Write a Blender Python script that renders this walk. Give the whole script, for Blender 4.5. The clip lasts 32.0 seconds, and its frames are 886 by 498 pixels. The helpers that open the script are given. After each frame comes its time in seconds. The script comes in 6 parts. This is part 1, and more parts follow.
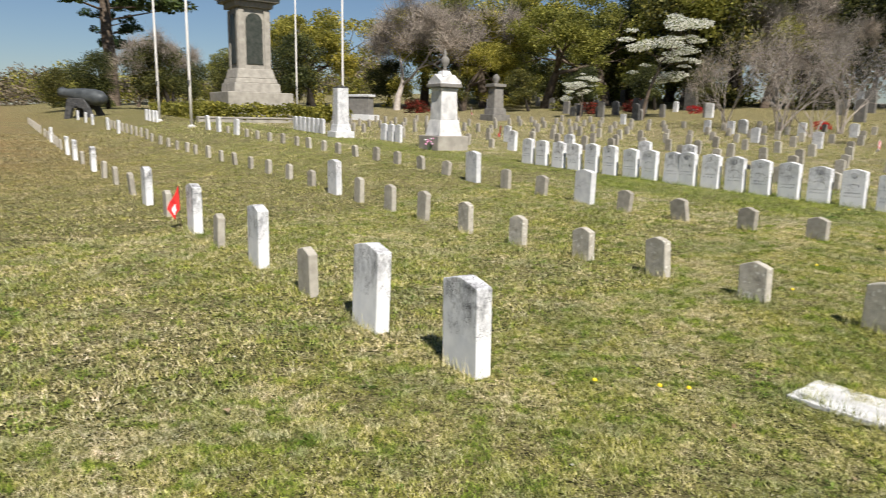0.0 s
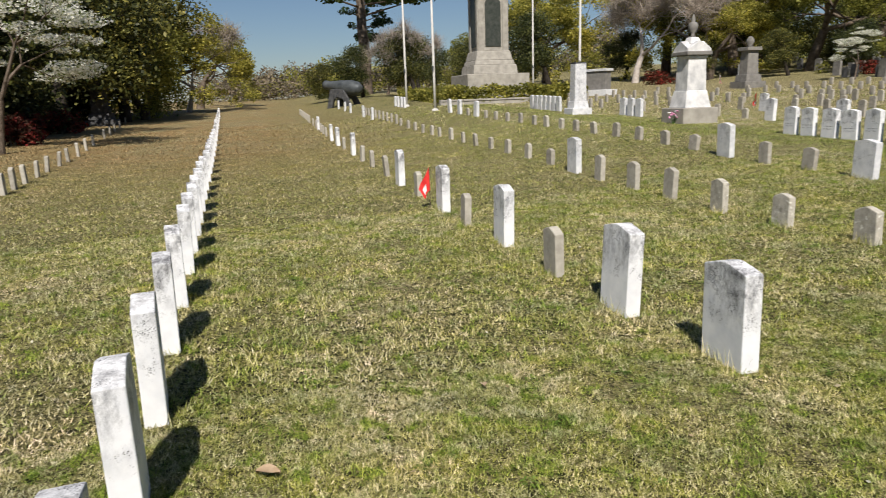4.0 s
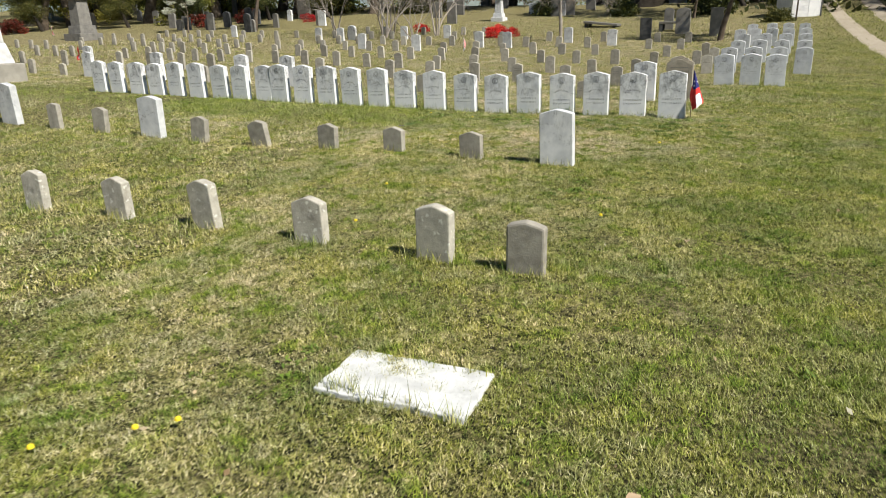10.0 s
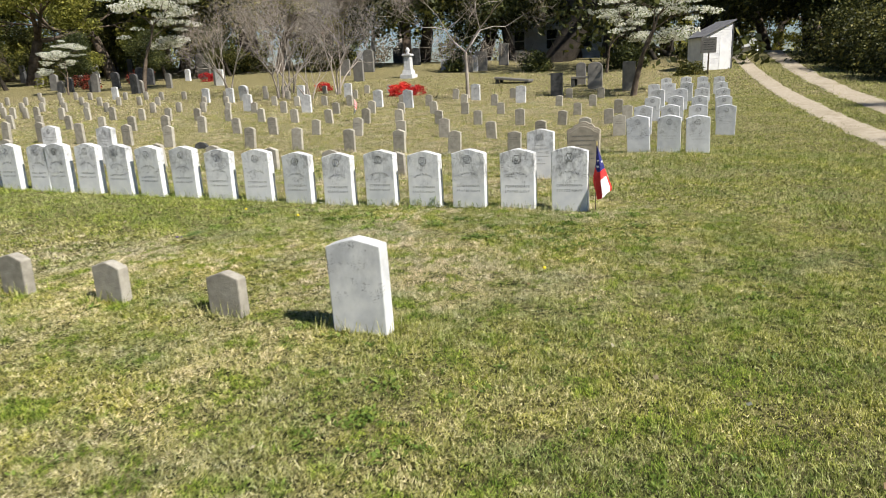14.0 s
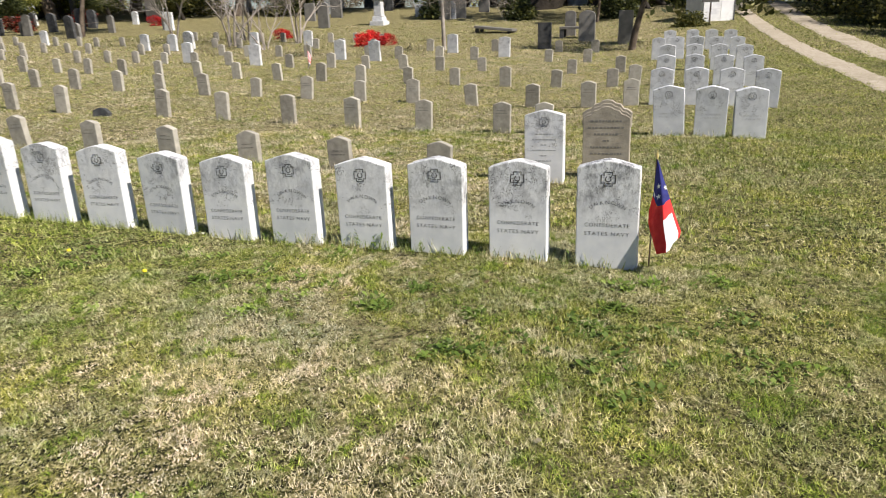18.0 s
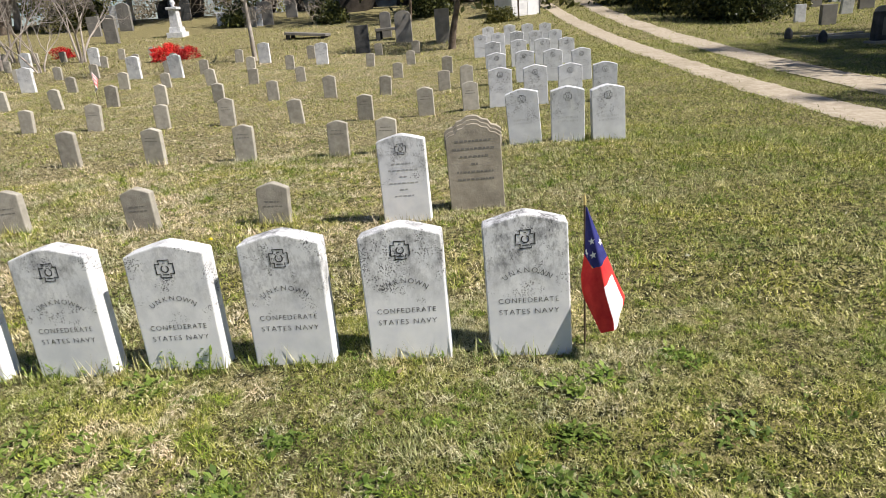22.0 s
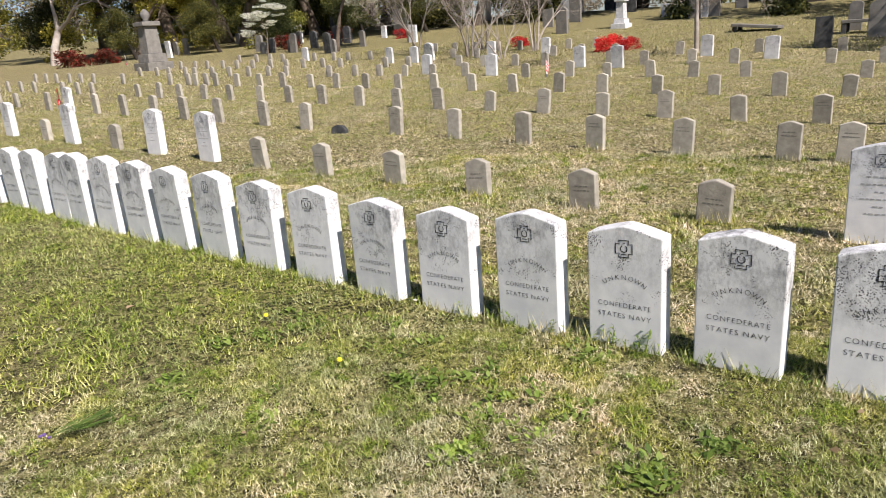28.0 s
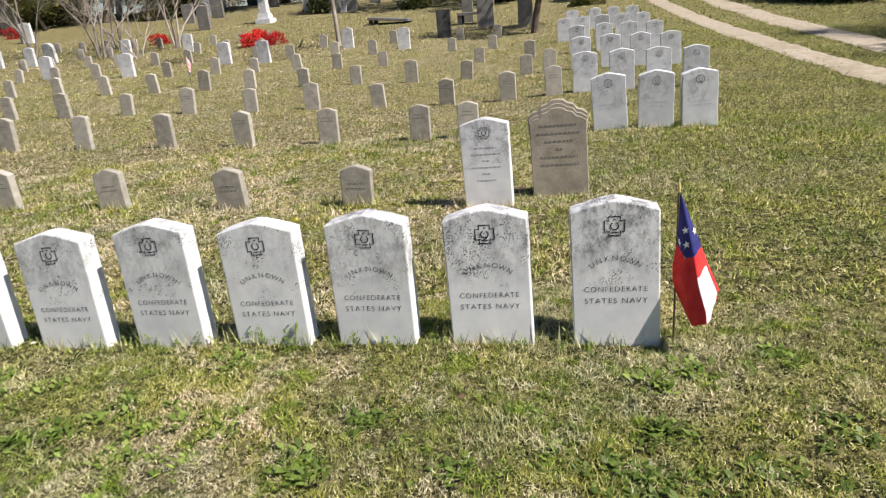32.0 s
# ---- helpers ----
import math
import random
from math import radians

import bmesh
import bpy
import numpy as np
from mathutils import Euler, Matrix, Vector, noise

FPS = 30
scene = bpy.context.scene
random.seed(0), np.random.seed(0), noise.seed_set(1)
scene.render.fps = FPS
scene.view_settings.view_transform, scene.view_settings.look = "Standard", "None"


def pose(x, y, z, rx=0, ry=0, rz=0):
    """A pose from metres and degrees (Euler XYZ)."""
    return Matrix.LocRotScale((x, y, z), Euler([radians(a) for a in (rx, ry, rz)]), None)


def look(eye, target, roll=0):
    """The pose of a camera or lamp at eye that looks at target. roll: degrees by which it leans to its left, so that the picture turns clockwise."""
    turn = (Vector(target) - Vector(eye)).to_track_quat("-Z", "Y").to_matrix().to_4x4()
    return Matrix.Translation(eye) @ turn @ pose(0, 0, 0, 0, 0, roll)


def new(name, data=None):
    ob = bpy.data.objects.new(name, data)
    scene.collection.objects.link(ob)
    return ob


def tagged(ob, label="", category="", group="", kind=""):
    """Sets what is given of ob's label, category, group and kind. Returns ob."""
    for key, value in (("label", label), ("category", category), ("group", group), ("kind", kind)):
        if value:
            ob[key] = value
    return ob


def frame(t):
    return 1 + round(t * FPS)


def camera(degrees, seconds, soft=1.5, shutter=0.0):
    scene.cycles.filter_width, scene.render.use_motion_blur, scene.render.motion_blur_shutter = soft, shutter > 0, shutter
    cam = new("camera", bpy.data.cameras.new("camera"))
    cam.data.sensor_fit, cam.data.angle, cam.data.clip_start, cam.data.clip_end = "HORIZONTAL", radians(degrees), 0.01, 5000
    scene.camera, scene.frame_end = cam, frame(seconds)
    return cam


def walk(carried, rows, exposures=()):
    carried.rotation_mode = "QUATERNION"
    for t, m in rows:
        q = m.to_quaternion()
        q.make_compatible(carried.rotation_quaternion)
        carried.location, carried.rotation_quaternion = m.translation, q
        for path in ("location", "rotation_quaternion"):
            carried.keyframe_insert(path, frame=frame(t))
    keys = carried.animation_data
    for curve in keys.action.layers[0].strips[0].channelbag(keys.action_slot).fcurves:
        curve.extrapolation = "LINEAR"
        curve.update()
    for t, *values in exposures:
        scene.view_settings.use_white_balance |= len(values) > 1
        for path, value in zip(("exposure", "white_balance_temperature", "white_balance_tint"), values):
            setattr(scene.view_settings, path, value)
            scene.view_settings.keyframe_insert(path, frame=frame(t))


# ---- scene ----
cam = camera(66.4, 32.0, 0.8, 0.3)
PATH = [
    (0, (0.121, 0.01, 1.366), (0.107, 1.973, 0.985), 1.2),
    (0.5, (0.113, 0.074, 1.375), (-0.182, 2.016, 0.995), -1.0),
    (1, (0.063, 0.111, 1.361), (-0.506, 1.983, 0.947), -0.9),
    (1.5, (0.007, 0.104, 1.36), (-0.766, 1.892, 0.91), -1.1),
    (2, (-0.045, 0.08, 1.362), (-0.919, 1.812, 0.877), -1.0),
    (2.5, (-0.053, 0.023, 1.374), (-0.928, 1.756, 0.893), -0.9),
    (4.5, (0.042, 0.031, 1.37), (-0.44, 1.92, 0.926), -2.2),
    (5, (0.078, 0.078, 1.352), (-0.148, 2.01, 0.888), -2.0),
    (5.5, (0.102, 0.101, 1.35), (0.097, 2.043, 0.872), -2.1),
    (6, (0.132, 0.11, 1.356), (0.318, 2.041, 0.868), -2.4),
    (6.5, (0.153, 0.128, 1.346), (0.534, 2.027, 0.845), -2.3),
    (7, (0.188, 0.133, 1.341), (0.75, 1.986, 0.84), -2.3),
    (7.5, (0.209, 0.153, 1.329), (0.921, 1.954, 0.83), -2.1),
    (8, (0.338, 0.168, 1.317), (1.184, 1.904, 0.795), -1.4),
    (8.5, (0.49, 0.225, 1.315), (1.408, 1.907, 0.742), -1.1),
    (9, (0.673, 0.528, 1.314), (1.694, 2.155, 0.755), -0.6),
    (9.5, (0.834, 0.727, 1.339), (1.816, 2.388, 0.813), -3.2),
    (10, (1.192, 0.95, 1.339), (2.102, 2.62, 0.719), -1.7),
    (10.5, (1.445, 1.214, 1.32), (2.355, 2.888, 0.711), -0.6),
    (11, (1.719, 1.557, 1.345), (2.762, 3.162, 0.766), -2.3),
    (11.5, (2.031, 1.749, 1.313), (3.016, 3.384, 0.716), -4.0),
    (12, (2.37, 1.925, 1.347), (3.328, 3.585, 0.774), -1.1),
    (12.5, (2.685, 2.272, 1.337), (3.749, 3.841, 0.696), -1.8),
    (13, (2.905, 2.429, 1.384), (4.052, 3.963, 0.807), -4.2),
    (13.5, (3.261, 2.61, 1.391), (4.298, 4.225, 0.827), -3.2),
    (14, (3.485, 2.766, 1.376), (4.582, 4.368, 0.896), -2.5),
    (14.5, (3.719, 3.061, 1.404), (4.874, 4.606, 0.878), -0.4),
    (15, (3.976, 3.275, 1.381), (5.063, 4.846, 0.786), -3.5),
    (15.5, (4.308, 3.475, 1.422), (5.384, 5.058, 0.842), -1.3),
    (17.5, (5.092, 4.546, 1.458), (6.105, 6.167, 0.869), -1.8),
    (18, (5.151, 4.877, 1.442), (6.276, 6.409, 0.82), -1.7),
    (18.5, (5.213, 5.094, 1.454), (6.382, 6.578, 0.797), -2.0),
    (19, (5.456, 5.372, 1.411), (6.528, 6.898, 0.69), -4.7),
    (19.5, (5.604, 5.515, 1.461), (6.666, 7.058, 0.759), -5.7),
    (20, (5.652, 5.729, 1.437), (6.875, 7.124, 0.691), -2.9),
    (20.5, (5.678, 5.869, 1.477), (6.972, 7.211, 0.752), -3.2),
    (21, (5.782, 5.874, 1.474), (7.165, 7.169, 0.832), -3.4),
    (21.5, (5.827, 5.867, 1.479), (7.301, 7.065, 0.851), -3.7),
    (22, (5.824, 5.858, 1.478), (7.29, 7.059, 0.837), -4.6),
    (22.5, (5.812, 5.862, 1.478), (7.248, 7.092, 0.825), -4.7),
    (23, (5.805, 5.871, 1.477), (7.203, 7.142, 0.822), -4.8),
    (23.5, (5.789, 5.881, 1.479), (7.157, 7.184, 0.819), -4.8),
    (24, (5.782, 5.895, 1.476), (7.095, 7.249, 0.811), -4.7),
    (24.5, (5.768, 5.909, 1.475), (7.025, 7.315, 0.811), -4.9),
    (25, (5.763, 5.93, 1.474), (6.936, 7.41, 0.815), -4.8),
    (25.5, (5.754, 5.959, 1.469), (6.805, 7.533, 0.823), -4.3),
    (26, (5.73, 5.97, 1.477), (6.674, 7.616, 0.845), -3.4),
    (26.5, (5.682, 5.983, 1.489), (6.516, 7.694, 0.878), -3.6),
    (28.5, (5.586, 5.939, 1.499), (6.111, 7.779, 0.916), -4.1),
    (29, (5.615, 5.91, 1.49), (6.233, 7.704, 0.861), -4.4),
    (29.5, (5.649, 5.916, 1.479), (6.428, 7.64, 0.83), -4.5),
    (30, (5.693, 5.9, 1.47), (6.621, 7.54, 0.797), -5.2),
    (30.5, (5.724, 5.903, 1.454), (6.823, 7.425, 0.764), -4.7),
    (31, (5.747, 5.904, 1.449), (6.938, 7.343, 0.734), -5.5),
    (31.5, (5.755, 5.896, 1.451), (6.989, 7.295, 0.731), -5.1),
    (32, (5.816, 5.904, 1.464), (7.125, 7.263, 0.803), -5.2),
]
walk(cam, [(t, look(eye, target, roll)) for t, eye, target, roll in PATH], ((0.0, 0.42, 6500, 12), (1.0, 0.28, 6500, 13), (2.0, 0.06, 6500, 15), (2.5, 0.06, 6500, 15), (4.5, 0.30, 6500, 12), (5.5, 0.40, 6500, 12), (7.0, 0.36, 6500, 10), (9.0, 0.41, 6500, 6), (10.0, 0.38, 6500, 8), (11.0, 0.14, 6500, 7), (12.0, 0.29, 6500, 8), (13.0, 0.57, 6500, 10), (14.0, 0.58, 6500, 10), (18.0, 0.55, 6500, 13), (19.0, 0.60, 6500, 14), (21.5, 0.60, 6500, 13), (24.0, 0.66, 6500, 14), (26.0, 0.59, 6500, 16), (28.0, 0.60, 6500, 17), (30.0, 0.55, 6500, 16), (32.0, 0.58, 6500, 15)))

# ---------------------------------------------------------------- light
world = bpy.data.worlds.new("sky")
scene.world = world
world.use_nodes = True
SUN = Vector((0.223, -0.635, 0.740)).normalized()
wn = world.node_tree
sky = wn.nodes.new("ShaderNodeTexSky")
sky.sky_type = "NISHITA"
sky.sun_disc = False
sky.dust_density, sky.ozone_density = 0.3, 5.0
sky.sun_elevation = math.asin(SUN.z)
sky.sun_rotation = math.atan2(SUN.x, SUN.y)
wn.links.new(sky.outputs[0], wn.nodes["Background"].inputs[0])
wn.nodes["Background"].inputs[1].default_value = 0.053
sun_data = bpy.data.lights.new("sun", "SUN")
sun_data.energy, sun_data.angle, sun_data.color = 5.0, radians(0.53), (1.0, 0.95, 0.86)
sun = new("sun", sun_data)
sun.matrix_world = look(SUN * 60, (0, 0, 0))

# ---------------------------------------------------------------- plan
# the rows of graves run along U, one row after the other along P
PX, PY = 0.829, 0.559
UX, UY = -0.559, 0.829
FACE = math.degrees(math.atan2(-UY, -UX))


def step(a, b, x):
    x = min(1.0, max(0.0, (x - a) / (b - a)))
    return x * x * (3 - 2 * x)


def xy(p, u):
    return p * PX + u * UX, p * PY + u * UY


def ground_z(x, y):
    p, u = x * PX + y * PY, x * UX + y * UY
    z = (0.024 * step(1.5, 9, p) + 0.004 * step(12, 20, p)) * max(-8, min(u, 90)) + 0.09 * step(2, 8.5, p)
    z += 0.021 * max(0.0, min(u, 110) - 22) * (1 - step(1.5, 9, p))
    z += 0.05 * step(8, 10.2, p) * step(4.2, 1.2, u) + 0.09 * step(12.0, 15, p) * step(3.2, 0.8, u)
    z -= 0.09 * step(3, 6.5, u) * step(13, 8.5, u) * step(2.5, 4.5, p) * step(10.5, 8, p) + 0.03 * step(11, 14, p) * step(24, 18, p) * step(14, 10, u)
    z += 0.018 * step(5.2, 7.2, p) * step(9.5, 8, p)
    q = max(0.0, min(p, 48) - 17)
    return z + 0.016 * q + 0.0017 * q * q


def ground_many(x, y):
    p, u = x * PX + y * PY, x * UX + y * UY

    def st(a, b, v):
        v = np.clip((v - a) / (b - a), 0, 1)
        return v * v * (3 - 2 * v)
    z = (0.024 * st(1.5, 9, p) + 0.004 * st(12, 20, p)) * np.clip(u, -8, 90) + 0.09 * st(2, 8.5, p)
    z = z + 0.021 * np.maximum(0, np.minimum(u, 110) - 22) * (1 - st(1.5, 9, p))
    z = z + 0.05 * st(8, 10.2, p) * st(4.2, 1.2, u) + 0.09 * st(12.0, 15, p) * st(3.2, 0.8, u)
    z = z - 0.09 * st(3, 6.5, u) * st(13, 8.5, u) * st(2.5, 4.5, p) * st(10.5, 8, p) - 0.03 * st(11, 14, p) * st(24, 18, p) * st(14, 10, u)
    z = z + 0.018 * st(5.2, 7.2, p) * st(9.5, 8, p)
    q = np.maximum(0, np.minimum(p, 48) - 17)
    return z + 0.016 * q + 0.0017 * q * q


# ---------------------------------------------------------------- materials
def material(name, rough=0.8, metal=0.0):
    m = bpy.data.materials.new(name)
    m.use_nodes = True
    n = m.node_tree.nodes
    b = n["Principled BSDF"]
    b.inputs["Roughness"].default_value, b.inputs["Metallic"].default_value = rough, metal
    b.inputs["Specular IOR Level"].default_value = 0.25
    return m, n, m.node_tree.links, b


def ramp(n, l, source, stops):
    r = n.new("ShaderNodeValToRGB")
    e = r.color_ramp.elements
    while len(e) < len(stops):
        e.new(0.5)
    for i, (at, c) in enumerate(stops):
        e[i].position, e[i].color = at, (*c, 1) if len(c) == 3 else c
    l.new(source, r.inputs[0])
    return r.outputs[0]


def noise_at(n, l, scale, detail=4, vector=None, rough=0.55, stretch=None):
    t = n.new("ShaderNodeTexNoise")
    t.inputs["Scale"].default_value, t.inputs["Detail"].default_value, t.inputs["Roughness"].default_value = scale, detail, rough
    if vector is not None:
        if stretch:
            mp = n.new("ShaderNodeMapping")
            mp.inputs["Scale"].default_value = stretch
            l.new(vector, mp.inputs[0])
            vector = mp.outputs[0]
        l.new(vector, t.inputs["Vector"])
    return t.outputs["Fac"]


def mix(n, l, fac, a, b, how="MIX"):
    m = n.new("ShaderNodeMix")
    m.data_type, m.blend_type = "RGBA", how
    for sock, v in ((m.inputs[0], fac), (m.inputs[6], a), (m.inputs[7], b)):
        if isinstance(v, (int, float)):
            sock.default_value = v
        elif isinstance(v, tuple):
            sock.default_value = (*v, 1)
        else:
            l.new(v, sock)
    return m.outputs[2]


def own_coords(n, l, shift=7.0):
    """Object coordinates, moved by a random amount for each object."""
    c, o = n.new("ShaderNodeTexCoord"), n.new("ShaderNodeObjectInfo")
    k = n.new("ShaderNodeVectorMath")
    k.operation = "MULTIPLY_ADD"
    l.new(o.outputs["Random"], k.inputs[0])
    k.inputs[1].default_value = (shift * 3, shift * 5, shift * 4)
    l.new(c.outputs["Object"], k.inputs[2])
    return k.outputs[0], c.outputs["Object"], o.outputs["Random"]


def bump(n, l, b, height, strength=0.3, distance=0.01):
    k = n.new("ShaderNodeBump")
    k.inputs["Strength"].default_value, k.inputs["Distance"].default_value = strength, distance
    l.new(height, k.inputs["Height"])
    l.new(k.outputs[0], b.inputs["Normal"])


def plain(name, dark, light, scale=12, rough=0.8, metal=0.0, relief=0.2, distance=0.005, vary=0.0):
    m, n, l, b = material(name, rough, metal)
    v, c, r = own_coords(n, l)
    col = ramp(n, l, noise_at(n, l, scale, 5, v), [(0.3, dark), (0.7, light)])
    if vary:
        col = mix(n, l, vary, col, ramp(n, l, r, [(0, dark), (1, light)]))
    l.new(col, b.inputs["Base Color"])
    bump(n, l, b, noise_at(n, l, scale * 6, 3, v), relief, distance)
    return m


def marble_material(name, clean, grey, mildew, amount):
    m, n, l, b = material(name, 0.75)
    v, c, r = own_coords(n, l)
    base = ramp(n, l, noise_at(n, l, 9, 5, v), [(0.3, grey), (0.68, clean)])
    s = n.new("ShaderNodeSeparateXYZ")
    l.new(c, s.inputs[0])
    # mildew streaks that run down from the top edge, and black specks of lichen
    high = n.new("ShaderNodeMapRange")
    high.inputs["From Min"].default_value, high.inputs["From Max"].default_value = 0.20, 0.44
    l.new(s.outputs["Z"], high.inputs["Value"])
    streak = noise_at(n, l, 9, 9, v, 0.82, (1, 1, 0.6))
    mul = n.new("ShaderNodeMath")
    mul.operation = "MULTIPLY"
    l.new(high.outputs[0], mul.inputs[0])
    l.new(ramp(n, l, streak, [(0.44, (0.03, 0.03, 0.03)), (0.62, (1, 1, 1))]), mul.inputs[1])
    mul2 = n.new("ShaderNodeMath")
    mul2.operation = "MULTIPLY"
    share = n.new("ShaderNodeMapRange")
    share.inputs["To Min"].default_value, share.inputs["To Max"].default_value = 0.55 * amount, 1.1 * amount
    l.new(r, share.inputs["Value"])
    l.new(share.outputs[0], mul2.inputs[1])
    l.new(mul.outputs[0], mul2.inputs[0])
    col = mix(n, l, mul2.outputs[0], base, mildew)
    warp = n.new("ShaderNodeTexNoise")
    warp.inputs["Scale"].default_value, warp.inputs["Detail"].default_value = 45, 3
    l.new(v, warp.inputs["Vector"])
    shifted = n.new("ShaderNodeVectorMath")
    shifted.operation = "MULTIPLY_ADD"
    shifted.inputs[1].default_value = (0.016, 0.016, 0.016)
    l.new(warp.outputs["Color"], shifted.inputs[0])
    l.new(v, shifted.inputs[2])
    spot = n.new("ShaderNodeTexVoronoi")
    spot.inputs["Scale"].default_value = 135
    l.new(shifted.outputs[0], spot.inputs["Vector"])
    fine = ramp(n, l, spot.outputs["Distance"], [(0.30, (1, 1, 1)), (0.48, (0, 0, 0))])
    area = ramp(n, l, noise_at(n, l, 8, 6, v, 0.75), [(0.525, (0, 0, 0)), (0.59, (1, 1, 1))])
    mul3 = n.new("ShaderNodeMath")
    mul3.operation = "MULTIPLY"
    l.new(fine, mul3.inputs[0])
    l.new(area, mul3.inputs[1])
    mul4 = n.new("ShaderNodeMath")
    mul4.operation = "MULTIPLY"
    l.new(mul3.outputs[0], mul4.inputs[0])
    l.new(ramp(n, l, high.outputs[0], [(0.0, (0, 0, 0)), (0.25, (0.95, 0.95, 0.95))]), mul4.inputs[1])
    col = mix(n, l, mul4.outputs[0], col, tuple(0.35 * q for q in mildew))
    l.new(col, b.inputs["Base Color"])
    bump(n, l, b, noise_at(n, l, 60, 4, v), 0.1, 0.003)
    return m


MARBLE = marble_material("white_marble", (0.84, 0.84, 0.84), (0.70, 0.71, 0.73), (0.17, 0.17, 0.175), 0.80)
MARBLE_STAINED = marble_material("dark_stained_marble", (0.84, 0.84, 0.84), (0.68, 0.69, 0.71), (0.12, 0.12, 0.125), 1.1)
MARBLE_CLEAN = marble_material("white_marble_clean", (0.73, 0.73, 0.73), (0.52, 0.53, 0.55), (0.28, 0.28, 0.29), 0.5)
GREY_MARBLE = marble_material("greyed_white_marble", (0.74, 0.75, 0.77), (0.58, 0.59, 0.62), (0.30, 0.30, 0.31), 0.5)
MONUMENT_MARBLE = plain("stained_monument_marble", (0.42, 0.42, 0.42), (0.80, 0.79, 0.77), 3.2, 0.75, 0, 0.2, 0.004)
GREY_STONE = plain("grey_cement_stone", (0.25, 0.23, 0.192), (0.54, 0.505, 0.43), 14, 0.9, 0, 0.5, 0.004, 0.5)


def lichen_stone():
    """Pale cement stone with whitish lichen spots."""
    m, n, l, b = material("pale_lichened_stone", 0.9)
    v, c, r = own_coords(n, l)
    col = ramp(n, l, noise_at(n, l, 12, 6, v, 0.65), [(0.3, (0.33, 0.305, 0.255)), (0.7, (0.58, 0.545, 0.465))])
    col = mix(n, l, ramp(n, l, noise_at(n, l, 26, 3, v, 0.5), [(0.62, (0, 0, 0)), (0.67, (0.75, 0.75, 0.75))]), col, (0.74, 0.73, 0.66))
    col = mix(n, l, ramp(n, l, noise_at(n, l, 7, 6, v, 0.7), [(0.30, (0.7, 0.7, 0.7)), (0.42, (0, 0, 0))]), col, (0.17, 0.16, 0.135))
    l.new(col, b.inputs["Base Color"])
    bump(n, l, b, noise_at(n, l, 80, 4, v), 0.5, 0.004)
    return m


PALE_STONE = lichen_stone()
SANDSTONE = plain("brown_sandstone", (0.27, 0.24, 0.19), (0.42, 0.375, 0.30), 12, 0.9, 0, 0.4, 0.004)
GRANITE = plain("pale_granite", (0.26, 0.243, 0.21), (0.40, 0.375, 0.325), 3, 0.8, 0, 0.3, 0.006)
DARK_STONE = plain("dark_weathered_stone", (0.035, 0.037, 0.04), (0.11, 0.11, 0.11), 5, 0.85, 0, 0.4, 0.006)
SLAB_STONE = plain("worn_pale_slab", (0.50, 0.50, 0.485), (0.80, 0.80, 0.78), 9, 0.9, 0, 0.5, 0.006)
OLD_STONE = plain("old_grey_stone", (0.13, 0.125, 0.115), (0.28, 0.265, 0.24), 5, 0.9, 0, 0.4, 0.006, 0.4)
INK = plain("cut_letters", (0.012, 0.012, 0.013), (0.04, 0.04, 0.04), 60, 0.9)
WORN_INK = plain("faint_letters", (0.34, 0.34, 0.34), (0.48, 0.48, 0.48), 60, 0.9)
FAINT = plain("worn_letters", (0.17, 0.158, 0.138), (0.25, 0.235, 0.205), 60, 0.9)
BRONZE = plain("bronze_plaque", (0.05, 0.06, 0.05), (0.10, 0.105, 0.09), 5, 0.5, 0.6, 0.3, 0.005)
IRON = plain("painted_iron", (0.05, 0.058, 0.062), (0.11, 0.12, 0.125), 3, 0.55, 0.2)
POLE = plain("white_painted_pole", (0.55, 0.53, 0.50), (0.72, 0.70, 0.66), 3, 0.5)
STAFF = plain("dark_wooden_staff", (0.06, 0.045, 0.03), (0.14, 0.10, 0.06), 40, 0.7)
GILT = plain("gilt_wood", (0.55, 0.42, 0.16), (0.75, 0.60, 0.26), 40, 0.5)
BLUE = plain("blue_cloth", (0.02, 0.022, 0.12), (0.035, 0.04, 0.2), 30, 0.75)
RED = plain("red_cloth", (0.62, 0.025, 0.028), (0.80, 0.055, 0.045), 20, 0.75)
WHITE = plain("white_cloth", (0.68, 0.68, 0.70), (0.84, 0.84, 0.84), 20, 0.75)


def sand_material():
    m, n, l, b = material("sandy_track", 0.95)
    c = n.new("ShaderNodeTexCoord").outputs["Object"]
    col = ramp(n, l, noise_at(n, l, 9, 7, c, 0.75), [(0.30, (0.27, 0.225, 0.16)), (0.5, (0.38, 0.325, 0.25)), (0.7, (0.50, 0.44, 0.355))])
    col = mix(n, l, ramp(n, l, noise_at(n, l, 0.7, 5, c, 0.65), [(0.50, (0, 0, 0)), (0.68, (0.6, 0.6, 0.6))]), col, ramp(n, l, noise_at(n, l, 14, 5, c, 0.7), [(0.4, (0.16, 0.14, 0.08)), (0.6, (0.33, 0.28, 0.20))]))
    l.new(col, b.inputs["Base Color"])
    bump(n, l, b, noise_at(n, l, 40, 5, c, 0.7), 0.4, 0.008)
    return m


